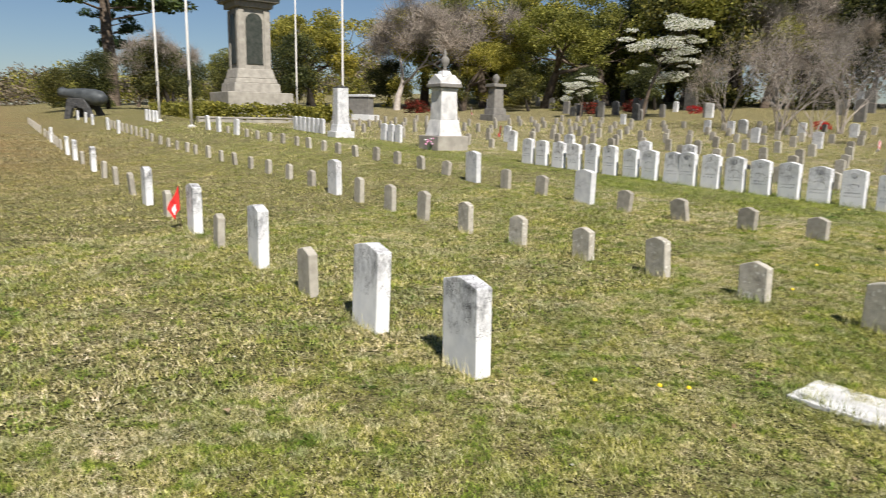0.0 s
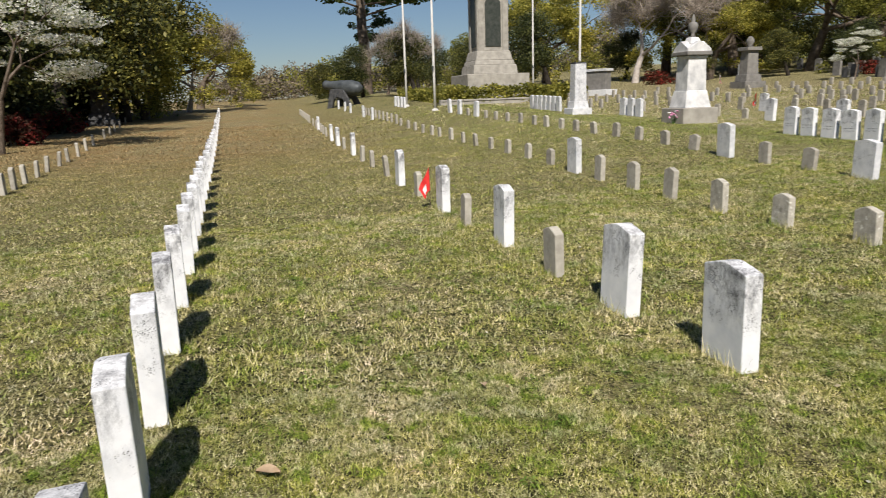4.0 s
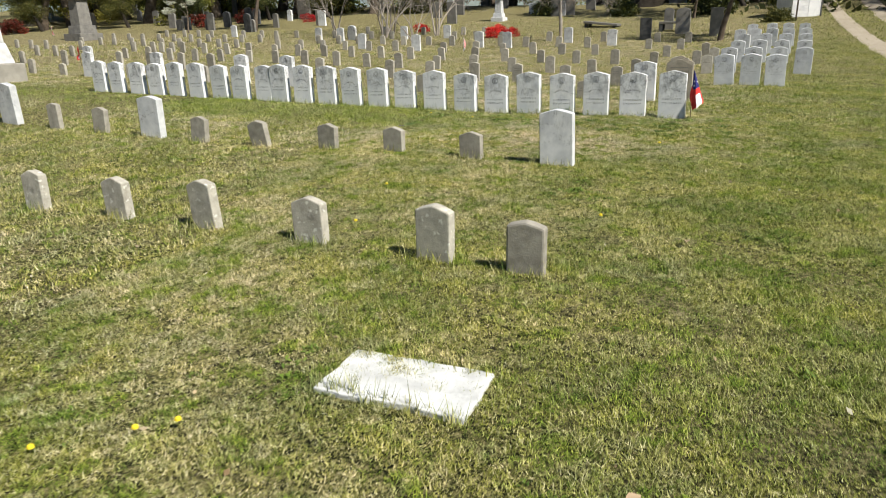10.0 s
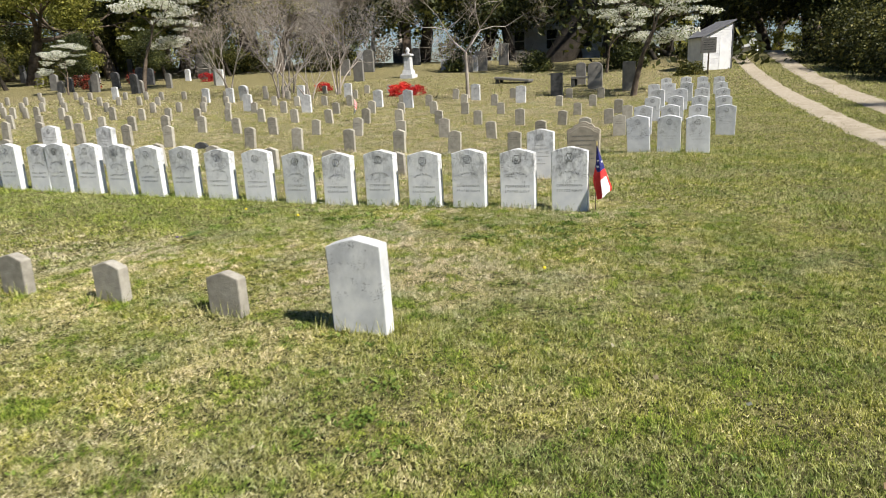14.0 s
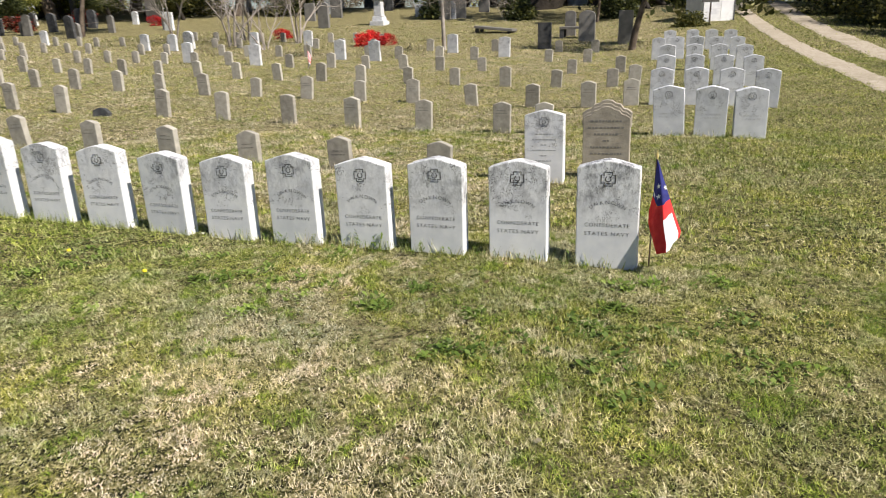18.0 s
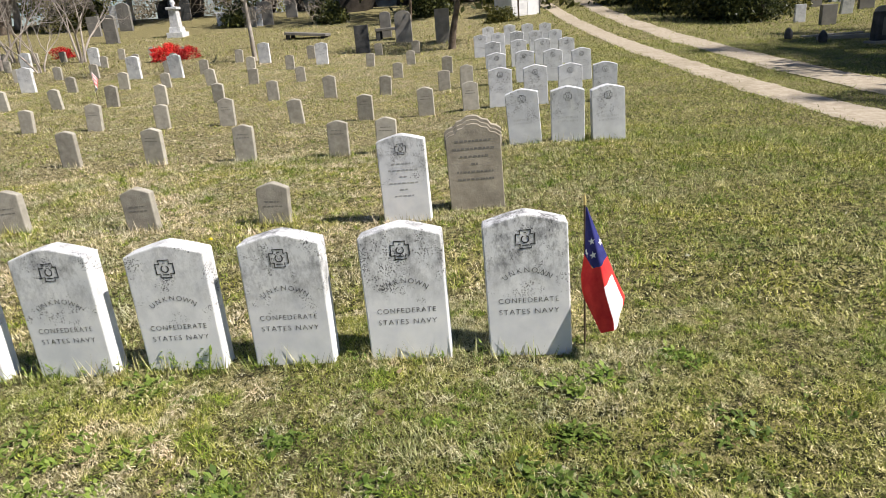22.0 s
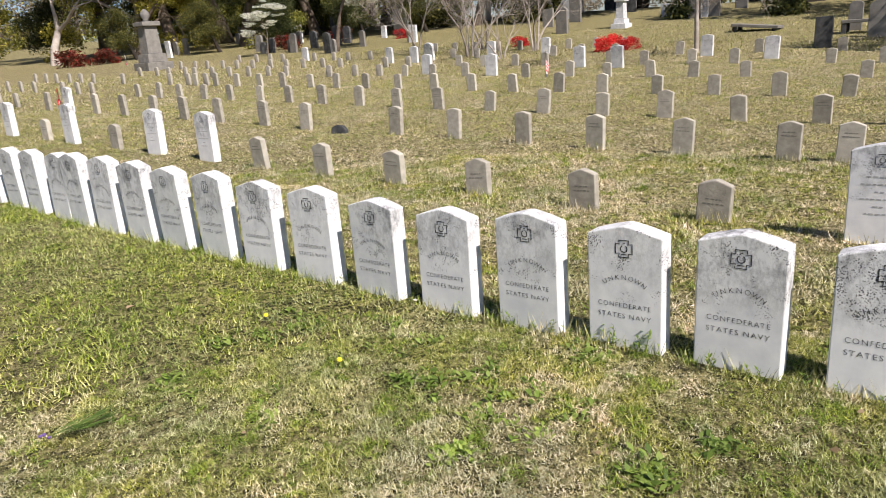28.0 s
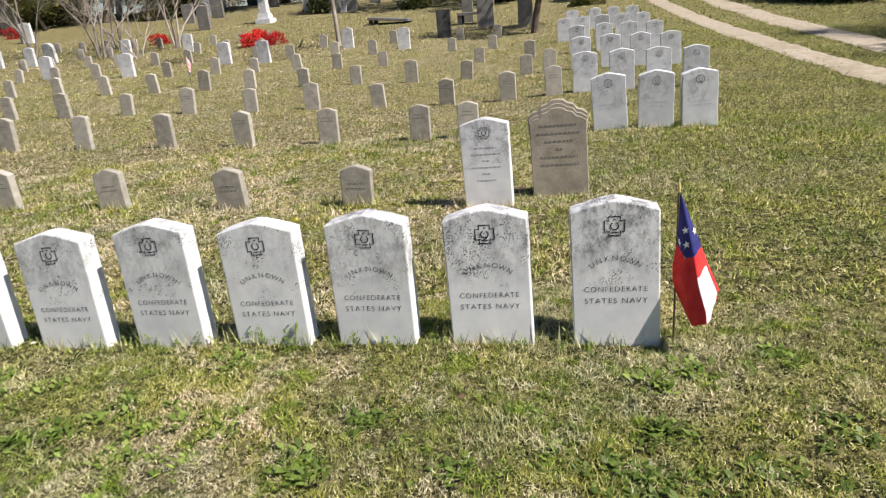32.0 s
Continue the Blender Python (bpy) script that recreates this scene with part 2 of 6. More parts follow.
SAND = sand_material()
SIDING = plain("white_siding", (0.62, 0.62, 0.64), (0.82, 0.82, 0.82), 2, 0.7)
ROOF = plain("grey_roofing", (0.10, 0.10, 0.11), (0.22, 0.22, 0.23), 3, 0.8)
GLASS = plain("dark_window_glass", (0.02, 0.022, 0.025), (0.04, 0.042, 0.045), 2, 0.15)
RUBBER = plain("black_rubber", (0.015, 0.015, 0.015), (0.03, 0.03, 0.03), 8, 0.8)
BARK = plain("brown_bark", (0.07, 0.052, 0.038), (0.19, 0.15, 0.115), 6, 0.95, 0, 0.8, 0.03)
PALE_BARK = plain("pale_bark", (0.26, 0.225, 0.195), (0.46, 0.41, 0.36), 5, 0.9, 0, 0.4, 0.01)
DARK_BARK = plain("dark_bark", (0.022, 0.018, 0.014), (0.06, 0.05, 0.04), 4, 0.95, 0, 0.8, 0.04)


def leaf_material(name, stops, rough=0.6, thin_share=0.0, vary=1.0):
    m, n, l, b = material(name, rough)
    g = n.new("ShaderNodeNewGeometry")
    c = n.new("ShaderNodeTexCoord")
    one = ramp(n, l, g.outputs["Random Per Island"], stops)
    two = ramp(n, l, noise_at(n, l, 0.9, 3, c.outputs["Object"]), [(0.32, (0.55, 0.58, 0.58)), (0.68, (1.25, 1.2, 1.1))])
    three = ramp(n, l, n.new("ShaderNodeObjectInfo").outputs["Random"], [(0, (0.68, 0.78, 0.85)), (0.5, (0.95, 0.95, 0.9)), (1, (1.3, 1.2, 1.0))])
    col = mix(n, l, vary, mix(n, l, vary, one, two, "MULTIPLY"), three, "MULTIPLY")
    l.new(col, b.inputs["Base Color"])
    if thin_share:
        t = n.new("ShaderNodeBsdfTranslucent")
        l.new(col, t.inputs[0])
        k = n.new("ShaderNodeMixShader")
        k.inputs[0].default_value = thin_share
        l.new(b.outputs[0], k.inputs[1])
        l.new(t.outputs[0], k.inputs[2])
        l.new(k.outputs[0], n["Material Output"].inputs[0])
    return m


OAK_LEAF = leaf_material("live_oak_leaves", [(0, (0.12, 0.135, 0.026)), (0.55, (0.31, 0.305, 0.065)), (0.85, (0.50, 0.475, 0.115)), (1, (0.60, 0.56, 0.18))], 0.6, 0.5)
# dark evergreen green, with the shade of the understory put into the colour
DARK_SHADED_LEAF = leaf_material("dark_shaded_evergreen_leaves", [(0, (0.026, 0.034, 0.012)), (0.6, (0.075, 0.085, 0.026)), (0.9, (0.18, 0.18, 0.05)), (1, (0.30, 0.28, 0.09))], 0.5, 0.2)
PINE_LEAF = leaf_material("pine_needles", [(0, (0.03, 0.055, 0.02)), (1, (0.10, 0.14, 0.045))], 0.6, 0.2)
BLOSSOM = leaf_material("dogwood_blossom", [(0, (0.12, 0.17, 0.04)), (0.18, (0.22, 0.26, 0.08)), (0.25, (0.72, 0.72, 0.60)), (0.6, (0.86, 0.86, 0.79)), (1, (0.90, 0.89, 0.84))], 0.7, 0.5, 0.05)
AZALEA_FLOWER = leaf_material("azalea_flowers", [(0, (0.45, 0.015, 0.02)), (1, (0.80, 0.05, 0.05))], 0.7, 0.2)
# darker copy of the azalea red, with tree shade put into the colour
AZALEA_SHADED = leaf_material("azalea_flowers_shaded", [(0, (0.04, 0.02, 0.01)), (0.5, (0.08, 0.03, 0.016)), (1, (0.30, 0.03, 0.028))], 0.7, 0.2)
TWIG = leaf_material("bare_twigs", [(0, (0.20, 0.17, 0.15)), (1, (0.44, 0.385, 0.34))], 0.9, 0.0, 0.5)
HAZE_TWIG = leaf_material("far_bare_woods", [(0, (0.10, 0.085, 0.065)), (1, (0.22, 0.19, 0.155))], 0.9)


def ground_material():
    m, n, l, b = material("lawn_soil_and_gap_shade", 0.95)
    c = n.new("ShaderNodeTexCoord").outputs["Object"]
    d = n.new("ShaderNodeVectorMath")
    d.operation = "DOT_PRODUCT"
    d.inputs[1].default_value = (PX, PY, 0)
    l.new(c, d.inputs[0])
    d2 = n.new("ShaderNodeVectorMath")
    d2.operation = "DOT_PRODUCT"
    d2.inputs[1].default_value = (UX, UY, 0)
    l.new(c, d2.inputs[0])

    def band(src, a, z, t0=0.0, t1=1.0):
        k = n.new("ShaderNodeMapRange")
        k.interpolation_type = "SMOOTHSTEP"
        for name, v in (("From Min", a), ("From Max", z), ("To Min", t0), ("To Max", t1)):
            k.inputs[name].default_value = v
        l.new(src, k.inputs["Value"])
        return k.outputs[0]

    def times(a, z):
        k = n.new("ShaderNodeMath")
        k.operation = "MULTIPLY"
        l.new(a, k.inputs[0])
        l.new(z, k.inputs[1])
        return k.outputs[0]
    # near-black stops paint the shade between blades along with bare soil
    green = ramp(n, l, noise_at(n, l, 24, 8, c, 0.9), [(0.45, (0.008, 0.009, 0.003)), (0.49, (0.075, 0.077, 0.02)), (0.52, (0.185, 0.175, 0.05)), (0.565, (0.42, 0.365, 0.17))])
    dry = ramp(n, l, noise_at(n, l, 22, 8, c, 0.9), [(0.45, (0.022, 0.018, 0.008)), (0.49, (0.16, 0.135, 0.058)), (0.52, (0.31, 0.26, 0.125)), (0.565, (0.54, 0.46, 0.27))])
    rust = ramp(n, l, noise_at(n, l, 30, 7, c, 0.8), [(0.36, (0.07, 0.045, 0.02)), (0.5, (0.24, 0.155, 0.065)), (0.66, (0.46, 0.33, 0.17))])
    rust = mix(n, l, ramp(n, l, noise_at(n, l, 0.35, 5, c, 0.65), [(0.40, (0, 0, 0)), (0.60, (0.85, 0.85, 0.85))]), rust, dry)
    patch = ramp(n, l, noise_at(n, l, 0.55, 4, c, 0.6), [(0.40, (0, 0, 0)), (0.64, (1, 1, 1))])
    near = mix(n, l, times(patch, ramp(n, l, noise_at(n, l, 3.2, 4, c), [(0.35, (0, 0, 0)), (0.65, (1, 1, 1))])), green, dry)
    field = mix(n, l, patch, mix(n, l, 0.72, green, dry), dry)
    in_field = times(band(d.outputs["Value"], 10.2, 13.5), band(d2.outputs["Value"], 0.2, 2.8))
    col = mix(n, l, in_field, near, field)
    far_left = times(times(band(d.outputs["Value"], 7.0, -3.0), band(d2.outputs["Value"], 5.0, 27.0)), ramp(n, l, noise_at(n, l, 0.8, 5, c, 0.7), [(0.30, (0.25, 0.25, 0.25)), (0.55, (1, 1, 1))]))
    col = mix(n, l, far_left, col, rust)
    back = times(band(d.outputs["Value"], 27.0, 32.0), band(d2.outputs["Value"], 2.0, 5.0))
    col = mix(n, l, back, col, mix(n, l, 0.45, dry, green))
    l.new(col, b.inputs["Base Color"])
    bump(n, l, b, noise_at(n, l, 24, 8, c, 0.9), 0.9, 0.035)
    return m


def blade_material():
    m, n, l, b = material("grass_blades", 0.7)
    g = n.new("ShaderNodeNewGeometry").outputs["Random Per Island"]
    c = n.new("ShaderNodeTexCoord").outputs["Object"]
    green = ramp(n, l, g, [(0, (0.09, 0.11, 0.012)), (0.40, (0.30, 0.30, 0.05)), (0.75, (0.44, 0.42, 0.13)), (0.90, (0.58, 0.53, 0.27)), (1, (0.68, 0.62, 0.38))])
    straw = ramp(n, l, g, [(0, (0.19, 0.17, 0.06)), (0.25, (0.44, 0.375, 0.22)), (0.60, (0.63, 0.54, 0.40)), (1, (0.76, 0.68, 0.54))])
    lush = ramp(n, l, g, [(0, (0.07, 0.12, 0.012)), (0.6, (0.22, 0.29, 0.034)), (1, (0.42, 0.46, 0.085))])
    d2 = n.new("ShaderNodeVectorMath")
    d2.operation = "DOT_PRODUCT"
    d2.inputs[1].default_value = (UX, UY, 0)
    l.new(c, d2.inputs[0])
    d1 = n.new("ShaderNodeVectorMath")
    d1.operation = "DOT_PRODUCT"
    d1.inputs[1].default_value = (PX, PY, 0)
    l.new(c, d1.inputs[0])
    tenth = n.new("ShaderNodeMath")
    tenth.operation = "MULTIPLY"
    tenth.inputs[1].default_value = 0.1
    l.new(d1.outputs["Value"], tenth.inputs[0])
    # fresher grass between the second and the third row
    middle = ramp(n, l, tenth.outputs[0], [(0.0, (0.6, 0.6, 0.6)), (0.15, (0.55, 0.55, 0.55)), (0.72, (0.4, 0.4, 0.4)), (0.86, (1, 1, 1))])
    # less dead straw towards the drive
    dry_side = n.new("ShaderNodeMapRange")
    for key, value in (("From Min", -1.6), ("From Max", 2.8), ("To Min", 0.25), ("To Max", 1.0)):
        dry_side.inputs[key].default_value = value
    l.new(d2.outputs["Value"], dry_side.inputs["Value"])

    def by_side(factor):
        k = n.new("ShaderNodeMath")
        k.operation = "MULTIPLY"
        l.new(factor, k.inputs[0])
        l.new(dry_side.outputs[0], k.inputs[1])
        k2 = n.new("ShaderNodeMath")
        k2.operation = "MULTIPLY"
        l.new(k.outputs[0], k2.inputs[0])
        l.new(middle, k2.inputs[1])
        return k2.outputs[0]
    col = mix(n, l, by_side(ramp(n, l, noise_at(n, l, 0.9, 4, c, 0.65), [(0.45, (0, 0, 0)), (0.60, (0.9, 0.9, 0.9))])), green, straw)
    col = mix(n, l, ramp(n, l, noise_at(n, l, 5.5, 4, c, 0.7), [(0.42, (1, 1, 1)), (0.49, (0, 0, 0))]), col, lush)
    col = mix(n, l, by_side(ramp(n, l, noise_at(n, l, 6.5, 5, c, 0.75), [(0.51, (0, 0, 0)), (0.60, (0.92, 0.92, 0.92))])), col, straw)
    fresh = n.new("ShaderNodeMath")
    fresh.operation = "MULTIPLY_ADD"
    fresh.inputs[1].default_value, fresh.inputs[2].default_value = -0.5, 0.5
    l.new(dry_side.outputs[0], fresh.inputs[0])
    col = mix(n, l, fresh.outputs[0], col, lush)
    # dead brown needles under the far trees
    far_p, far_u = n.new("ShaderNodeMapRange"), n.new("ShaderNodeMapRange")
    for k, src, a, z in ((far_p, d1, 6.0, -1.0), (far_u, d2, 8.0, 20.0)):
        k.inputs["From Min"].default_value, k.inputs["From Max"].default_value = a, z
        l.new(src.outputs["Value"], k.inputs["Value"])
    brown = n.new("ShaderNodeMath")
    brown.operation = "MULTIPLY"
    l.new(far_p.outputs[0], brown.inputs[0])
    l.new(far_u.outputs[0], brown.inputs[1])
    col = mix(n, l, brown.outputs[0], col, ramp(n, l, g, [(0, (0.14, 0.09, 0.04)), (0.5, (0.30, 0.20, 0.09)), (1, (0.46, 0.35, 0.18))]))
    # a lusher strip before the long row
    strip = n.new("ShaderNodeMapRange")
    strip.interpolation_type = "SMOOTHSTEP"
    strip.inputs["From Min"].default_value, strip.inputs["From Max"].default_value = 1.3, 0.5
    away = n.new("ShaderNodeMath")
    away.operation = "SUBTRACT"
    away.inputs[1].default_value = 9.8
    l.new(d1.outputs["Value"], away.inputs[0])
    size = n.new("ShaderNodeMath")
    size.operation = "ABSOLUTE"
    l.new(away.outputs[0], size.inputs[0])
    l.new(size.outputs[0], strip.inputs["Value"])
    share = n.new("ShaderNodeMath")
    share.operation = "MULTIPLY"
    share.inputs[1].default_value = 0.7
    l.new(strip.outputs[0], share.inputs[0])
    side = n.new("ShaderNodeMapRange")
    side.inputs["From Min"].default_value, side.inputs["From Max"].default_value = 2.5, 5.0
    l.new(d2.outputs["Value"], side.inputs["Value"])
    both = n.new("ShaderNodeMath")
    both.operation = "MULTIPLY"
    l.new(share.outputs[0], both.inputs[0])
    l.new(side.outputs[0], both.inputs[1])
    col = mix(n, l, both.outputs[0], col, lush)
    # thatch and live shoots in small clumps
    col = mix(n, l, 1.0, col, ramp(n, l, noise_at(n, l, 26, 4, c, 0.7), [(0.36, (0.58, 0.62, 0.58)), (0.50, (1.06, 1.07, 1.05)), (0.64, (1.45, 1.40, 1.45))]), "MULTIPLY")
    col = mix(n, l, 1.0, col, ramp(n, l, noise_at(n, l, 1.7, 3, c, 0.6), [(0.35, (0.70, 0.78, 0.72)), (0.65, (1.20, 1.14, 1.16))]), "MULTIPLY")
    l.new(col, b.inputs["Base Color"])
    t = n.new("ShaderNodeBsdfTranslucent")
    l.new(col, t.inputs[0])
    k = n.new("ShaderNodeMixShader")
    k.inputs[0].default_value = 0.10
    l.new(b.outputs[0], k.inputs[1])
    l.new(t.outputs[0], k.inputs[2])
    l.new(k.outputs[0], n["Material Output"].inputs[0])
    return m


LAWN, BLADES = ground_material(), blade_material()
WEED = leaf_material("weed_leaves", [(0, (0.09, 0.15, 0.025)), (0.6, (0.21, 0.30, 0.055)), (1, (0.34, 0.43, 0.11))], 0.5, 0.25)
DANDELION = plain("yellow_petals", (0.75, 0.55, 0.02), (0.85, 0.70, 0.05), 50, 0.7)
LITTER = leaf_material("leaf_litter", [(0, (0.16, 0.10, 0.05)), (0.6, (0.42, 0.32, 0.20)), (1, (0.75, 0.72, 0.62))], 0.8)
PURPLE = plain("purple_petals", (0.10, 0.06, 0.20), (0.20, 0.13, 0.34), 40, 0.7)
DEAD_LEAF = plain("dead_leaf", (0.28, 0.19, 0.11), (0.48, 0.36, 0.24), 20, 0.8)


# ---------------------------------------------------------------- mesh helpers
def link(name, me, mat, parent=None, label=""):
    if not me.materials:
        me.materials.append(mat)
    ob = new(name, me)
    if parent is not None:
        ob.parent = parent
    if label:
        ob["label"] = label
    return ob


def part(name, bm, mat, parent=None, label="", smooth=False):
    me = bpy.data.meshes.new(name)
    bm.normal_update()
    bm.to_mesh(me)
    bm.free()
    if smooth:
        me.shade_smooth()
    return link(name, me, mat, parent, label)


def arrays(name, verts, faces, smooth=False):
    """A mesh from an (n, 3) array of corners and an (m, 3) or (m, 4) array of faces."""
    verts, faces = np.asarray(verts, np.float32), np.asarray(faces, np.int32)
    me = bpy.data.meshes.new(name)
    k = faces.shape[1]
    me.vertices.add(len(verts))
    me.vertices.foreach_set("co", verts.ravel())
    me.loops.add(faces.size)
    me.loops.foreach_set("vertex_index", faces.ravel())
    me.polygons.add(len(faces))
    me.polygons.foreach_set("loop_start", np.arange(len(faces), dtype=np.int32) * k)
    me.update(calc_edges=True)
    me.validate()
    if smooth:
        me.shade_smooth()
    return me


def slab(bm, outline, y0, y1, soft=0.0):
    """A slab: an outline in x and z, from y0 to y1, with softened edges."""
    a = [bm.verts.new((x, y0, z)) for x, z in outline]
    b = [bm.verts.new((x, y1, z)) for x, z in outline]
    k = len(outline)
    fs = [bm.faces.new(a), bm.faces.new(b[::-1])]
    for i in range(k):
        fs.append(bm.faces.new((a[i], b[i], b[(i + 1) % k], a[(i + 1) % k])))
    bmesh.ops.recalc_face_normals(bm, faces=fs)
    if soft:
        es = list({e for f in fs for e in f.edges if e.calc_face_angle(0) > 0.5})
        bmesh.ops.bevel(bm, geom=es, offset=soft, segments=2, profile=0.5, affect="EDGES")
    return bm


def box(bm, x0, x1, y0, y1, z0, z1, soft=0.0, taper=0.0):
    tx, ty = taper, taper
    v = [bm.verts.new(q) for q in ((x0, y0, z0), (x1, y0, z0), (x1, y1, z0), (x0, y1, z0),
                                   (x0 + tx, y0 + ty, z1), (x1 - tx, y0 + ty, z1), (x1 - tx, y1 - ty, z1), (x0 + tx, y1 - ty, z1))]
    fs = [bm.faces.new([v[i] for i in q]) for q in ((3, 2, 1, 0), (4, 5, 6, 7), (0, 1, 5, 4), (1, 2, 6, 5), (2, 3, 7, 6), (3, 0, 4, 7))]
    if soft:
        bmesh.ops.bevel(bm, geom=list({e for f in fs for e in f.edges}), offset=soft, segments=2, profile=0.5, affect="EDGES")
    return bm


def turned(bm, profile, sides=20):
    """A body of revolution round z: (radius, height) from the bottom up."""
    rings = [[bm.verts.new((r * math.cos(2 * math.pi * i / sides), r * math.sin(2 * math.pi * i / sides), z)) for i in range(sides)] for r, z in profile]
    for a, b in zip(rings, rings[1:]):
        for i in range(sides):
            bm.faces.new((a[i], a[(i + 1) % sides], b[(i + 1) % sides], b[i]))
    bm.faces.new(rings[0][::-1])
    bm.faces.new(rings[-1])
    return bm


def empty(name, m, label, category, group="", kind=""):
    ob = new(name)
    ob.matrix_basis = m
    return tagged(ob, label, category, group, kind)


def words(text, size, width=0.0):
    """The letters of a text as a flat mesh, centred, standing in x and z and facing -y."""
    c = bpy.data.curves.new("letters", "FONT")
    c.body, c.size, c.align_x, c.align_y, c.resolution_u = text, size, "CENTER", "CENTER", 3
    c.space_character, c.offset = 1.2, -0.011 * size
    o = new("letters", c)
    me = bpy.data.meshes.new_from_object(o.evaluated_get(bpy.context.evaluated_depsgraph_get()))
    bpy.data.objects.remove(o)
    bpy.data.curves.remove(c)
    me.transform(pose(0, 0, 0, 90))
    if width:
        xs = [v.co.x for v in me.vertices]
        me.transform(Matrix.Diagonal((width / (max(xs) - min(xs)), 1, 1, 1)))
    return me


def add_mesh(bm, me, m):
    k = len(bm.verts)
    bm.from_mesh(me)
    bm.verts.ensure_lookup_table()
    for v in bm.verts[k:]:
        v.co = m @ v.co


# ---------------------------------------------------------------- ground
def spread(lo, hi, fine, far):
    mid = list(np.arange(lo, hi, fine))
    out, d, v = [], fine, hi
    while v < far:
        out.append(v)
        d *= 1.16
        v += d
    low, d, v = [], fine, lo
    while v > -far:
        d *= 1.16
        v -= d
        low.append(v)
    return np.array(low[::-1] + mid + out)


gp, gu = np.meshgrid(spread(-6, 34, 0.16, 900), spread(-5, 26, 0.16, 900))
gx, gy = gp * PX + gu * UX, gp * PY + gu * UY
relief = np.array([noise.fractal(Vector((x * 0.55, y * 0.55, 0)), 1.0, 2.1, 4) for x, y in zip(gx.ravel(), gy.ravel())])
near_fade = np.exp(-((gp.ravel() - 8) / 60) ** 2 - ((gu.ravel() - 8) / 60) ** 2)
gz = ground_many(gx.ravel(), gy.ravel()) + 0.014 * relief * near_fade - 0.008
rows_n, cols_n = gp.shape
idx = np.arange(rows_n * cols_n).reshape(rows_n, cols_n)
quads = np.stack([idx[:-1, :-1], idx[:-1, 1:], idx[1:, 1:], idx[1:, :-1]], -1).reshape(-1, 4)
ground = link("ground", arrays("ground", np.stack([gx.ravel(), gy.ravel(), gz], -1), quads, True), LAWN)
AXIS_P, AXIS_U, HEIGHTS = gp[0], gu[:, 0], gz.reshape(gp.shape)


def surface(x, y):
    """The height of the lawn itself, with its small unevenness, at many places."""
    p, u = x * PX + y * PY, x * UX + y * UY
    i = np.clip(np.searchsorted(AXIS_P, p) - 1, 0, len(AXIS_P) - 2)
    k = np.clip(np.searchsorted(AXIS_U, u) - 1, 0, len(AXIS_U) - 2)
    s = (p - AXIS_P[i]) / (AXIS_P[i + 1] - AXIS_P[i])
    t = (u - AXIS_U[k]) / (AXIS_U[k + 1] - AXIS_U[k])
    h = HEIGHTS
    return (h[k, i] * (1 - s) + h[k, i + 1] * s) * (1 - t) + (h[k + 1, i] * (1 - s) + h[k + 1, i + 1] * s) * t


tagged(ground, "mown cemetery lawn of green and dry straw grass", "lawn", kind="structure")


def track(name, centre, half, p0, p1, seed):
    """A worn wheel track that lies on the ground, with ragged edges."""
    n, cols, v, f = 1100, 9, [], []
    for i in range(n + 1):
        p = p0 + (p1 - p0) * i / n
        edge = []
        for k in (seed, seed + 9):
            edge.append(half * (1 + 0.35 * step(17.5, 13, p)) * (1 + 0.3 * noise.noise(Vector((p * 0.5, k, 0))) + 0.2 * noise.noise(Vector((p * 2.3, k, 4))) + 0.14 * noise.noise(Vector((p * 7, k, 8)))))
        for k in range(cols):
            u = centre(p) - edge[0] + (edge[0] + edge[1]) * k / (cols - 1)
            x, y = xy(p, u)
            v.append((x, y, ground_z(x, y) + (0.008 if 0 < k < cols - 1 else -0.003)))
        if i:
            a = len(v) - 2 * cols
            f += [(a + k, a + cols + k, a + cols + 1 + k, a + 1 + k) for k in range(cols - 1)]
    ob = link(name, arrays(name, v, f), SAND)
    return tagged(ob, "pale sandy wheel track worn into the grass drive", "track", kind="structure")


track("road_track_1", lambda p: -2.35 + 0.05 * (p - 18), 0.33, -30, 90, 3)
track("road_track_2", lambda p: -3.85 + 0.035 * (p - 18), 0.42, -30, 90, 5)

# ---------------------------------------------------------------- headstones
def arch_outline(w, h, rise, deep=0.22):
    q = [(-w / 2, -deep), (w / 2, -deep)]
    for k in range(7):
        a = k / 6
        x = w / 2 * (1 - a)
        q.append((x, h - rise + rise * (1 - (1 - a) ** 1.25)))
    return q + [(-x, z) for x, z in q[-2:1:-1]]


def headstone_mesh(name, w, h, d, rise, soft):
    bm = slab(bmesh.new(), arch_outline(w, h, rise), -d / 2, d / 2, soft)
    me = bpy.data.meshes.new(name)
    bm.to_mesh(me)
    bm.free()
    return me


STONE_W, STONE_H, STONE_D = 0.33, 0.56, 0.10
WHITE_ME = headstone_mesh("headstone", STONE_W, STONE_H, STONE_D, 0.042, 0.006)
SAILOR_ME, STAINED_ME = WHITE_ME.copy(), WHITE_ME.copy()
PLAIN_ME = headstone_mesh("headstone", STONE_W, STONE_H, STONE_D, 0.038, 0.006)
OLD_ME = PLAIN_ME.copy()
GREY_H = (0.37, 0.35, 0.40)
GREY_ME = [headstone_mesh("headstone", 0.222, 0.37, 0.075, 0.035, 0.008), headstone_mesh("headstone", 0.215, 0.35, 0.07, 0.028, 0.012),
           headstone_mesh("headstone", 0.232, 0.40, 0.075, 0.04, 0.008)]
PALE_ME = [me.copy() for me in GREY_ME]
FRONT = -STONE_D / 2 - 0.0012


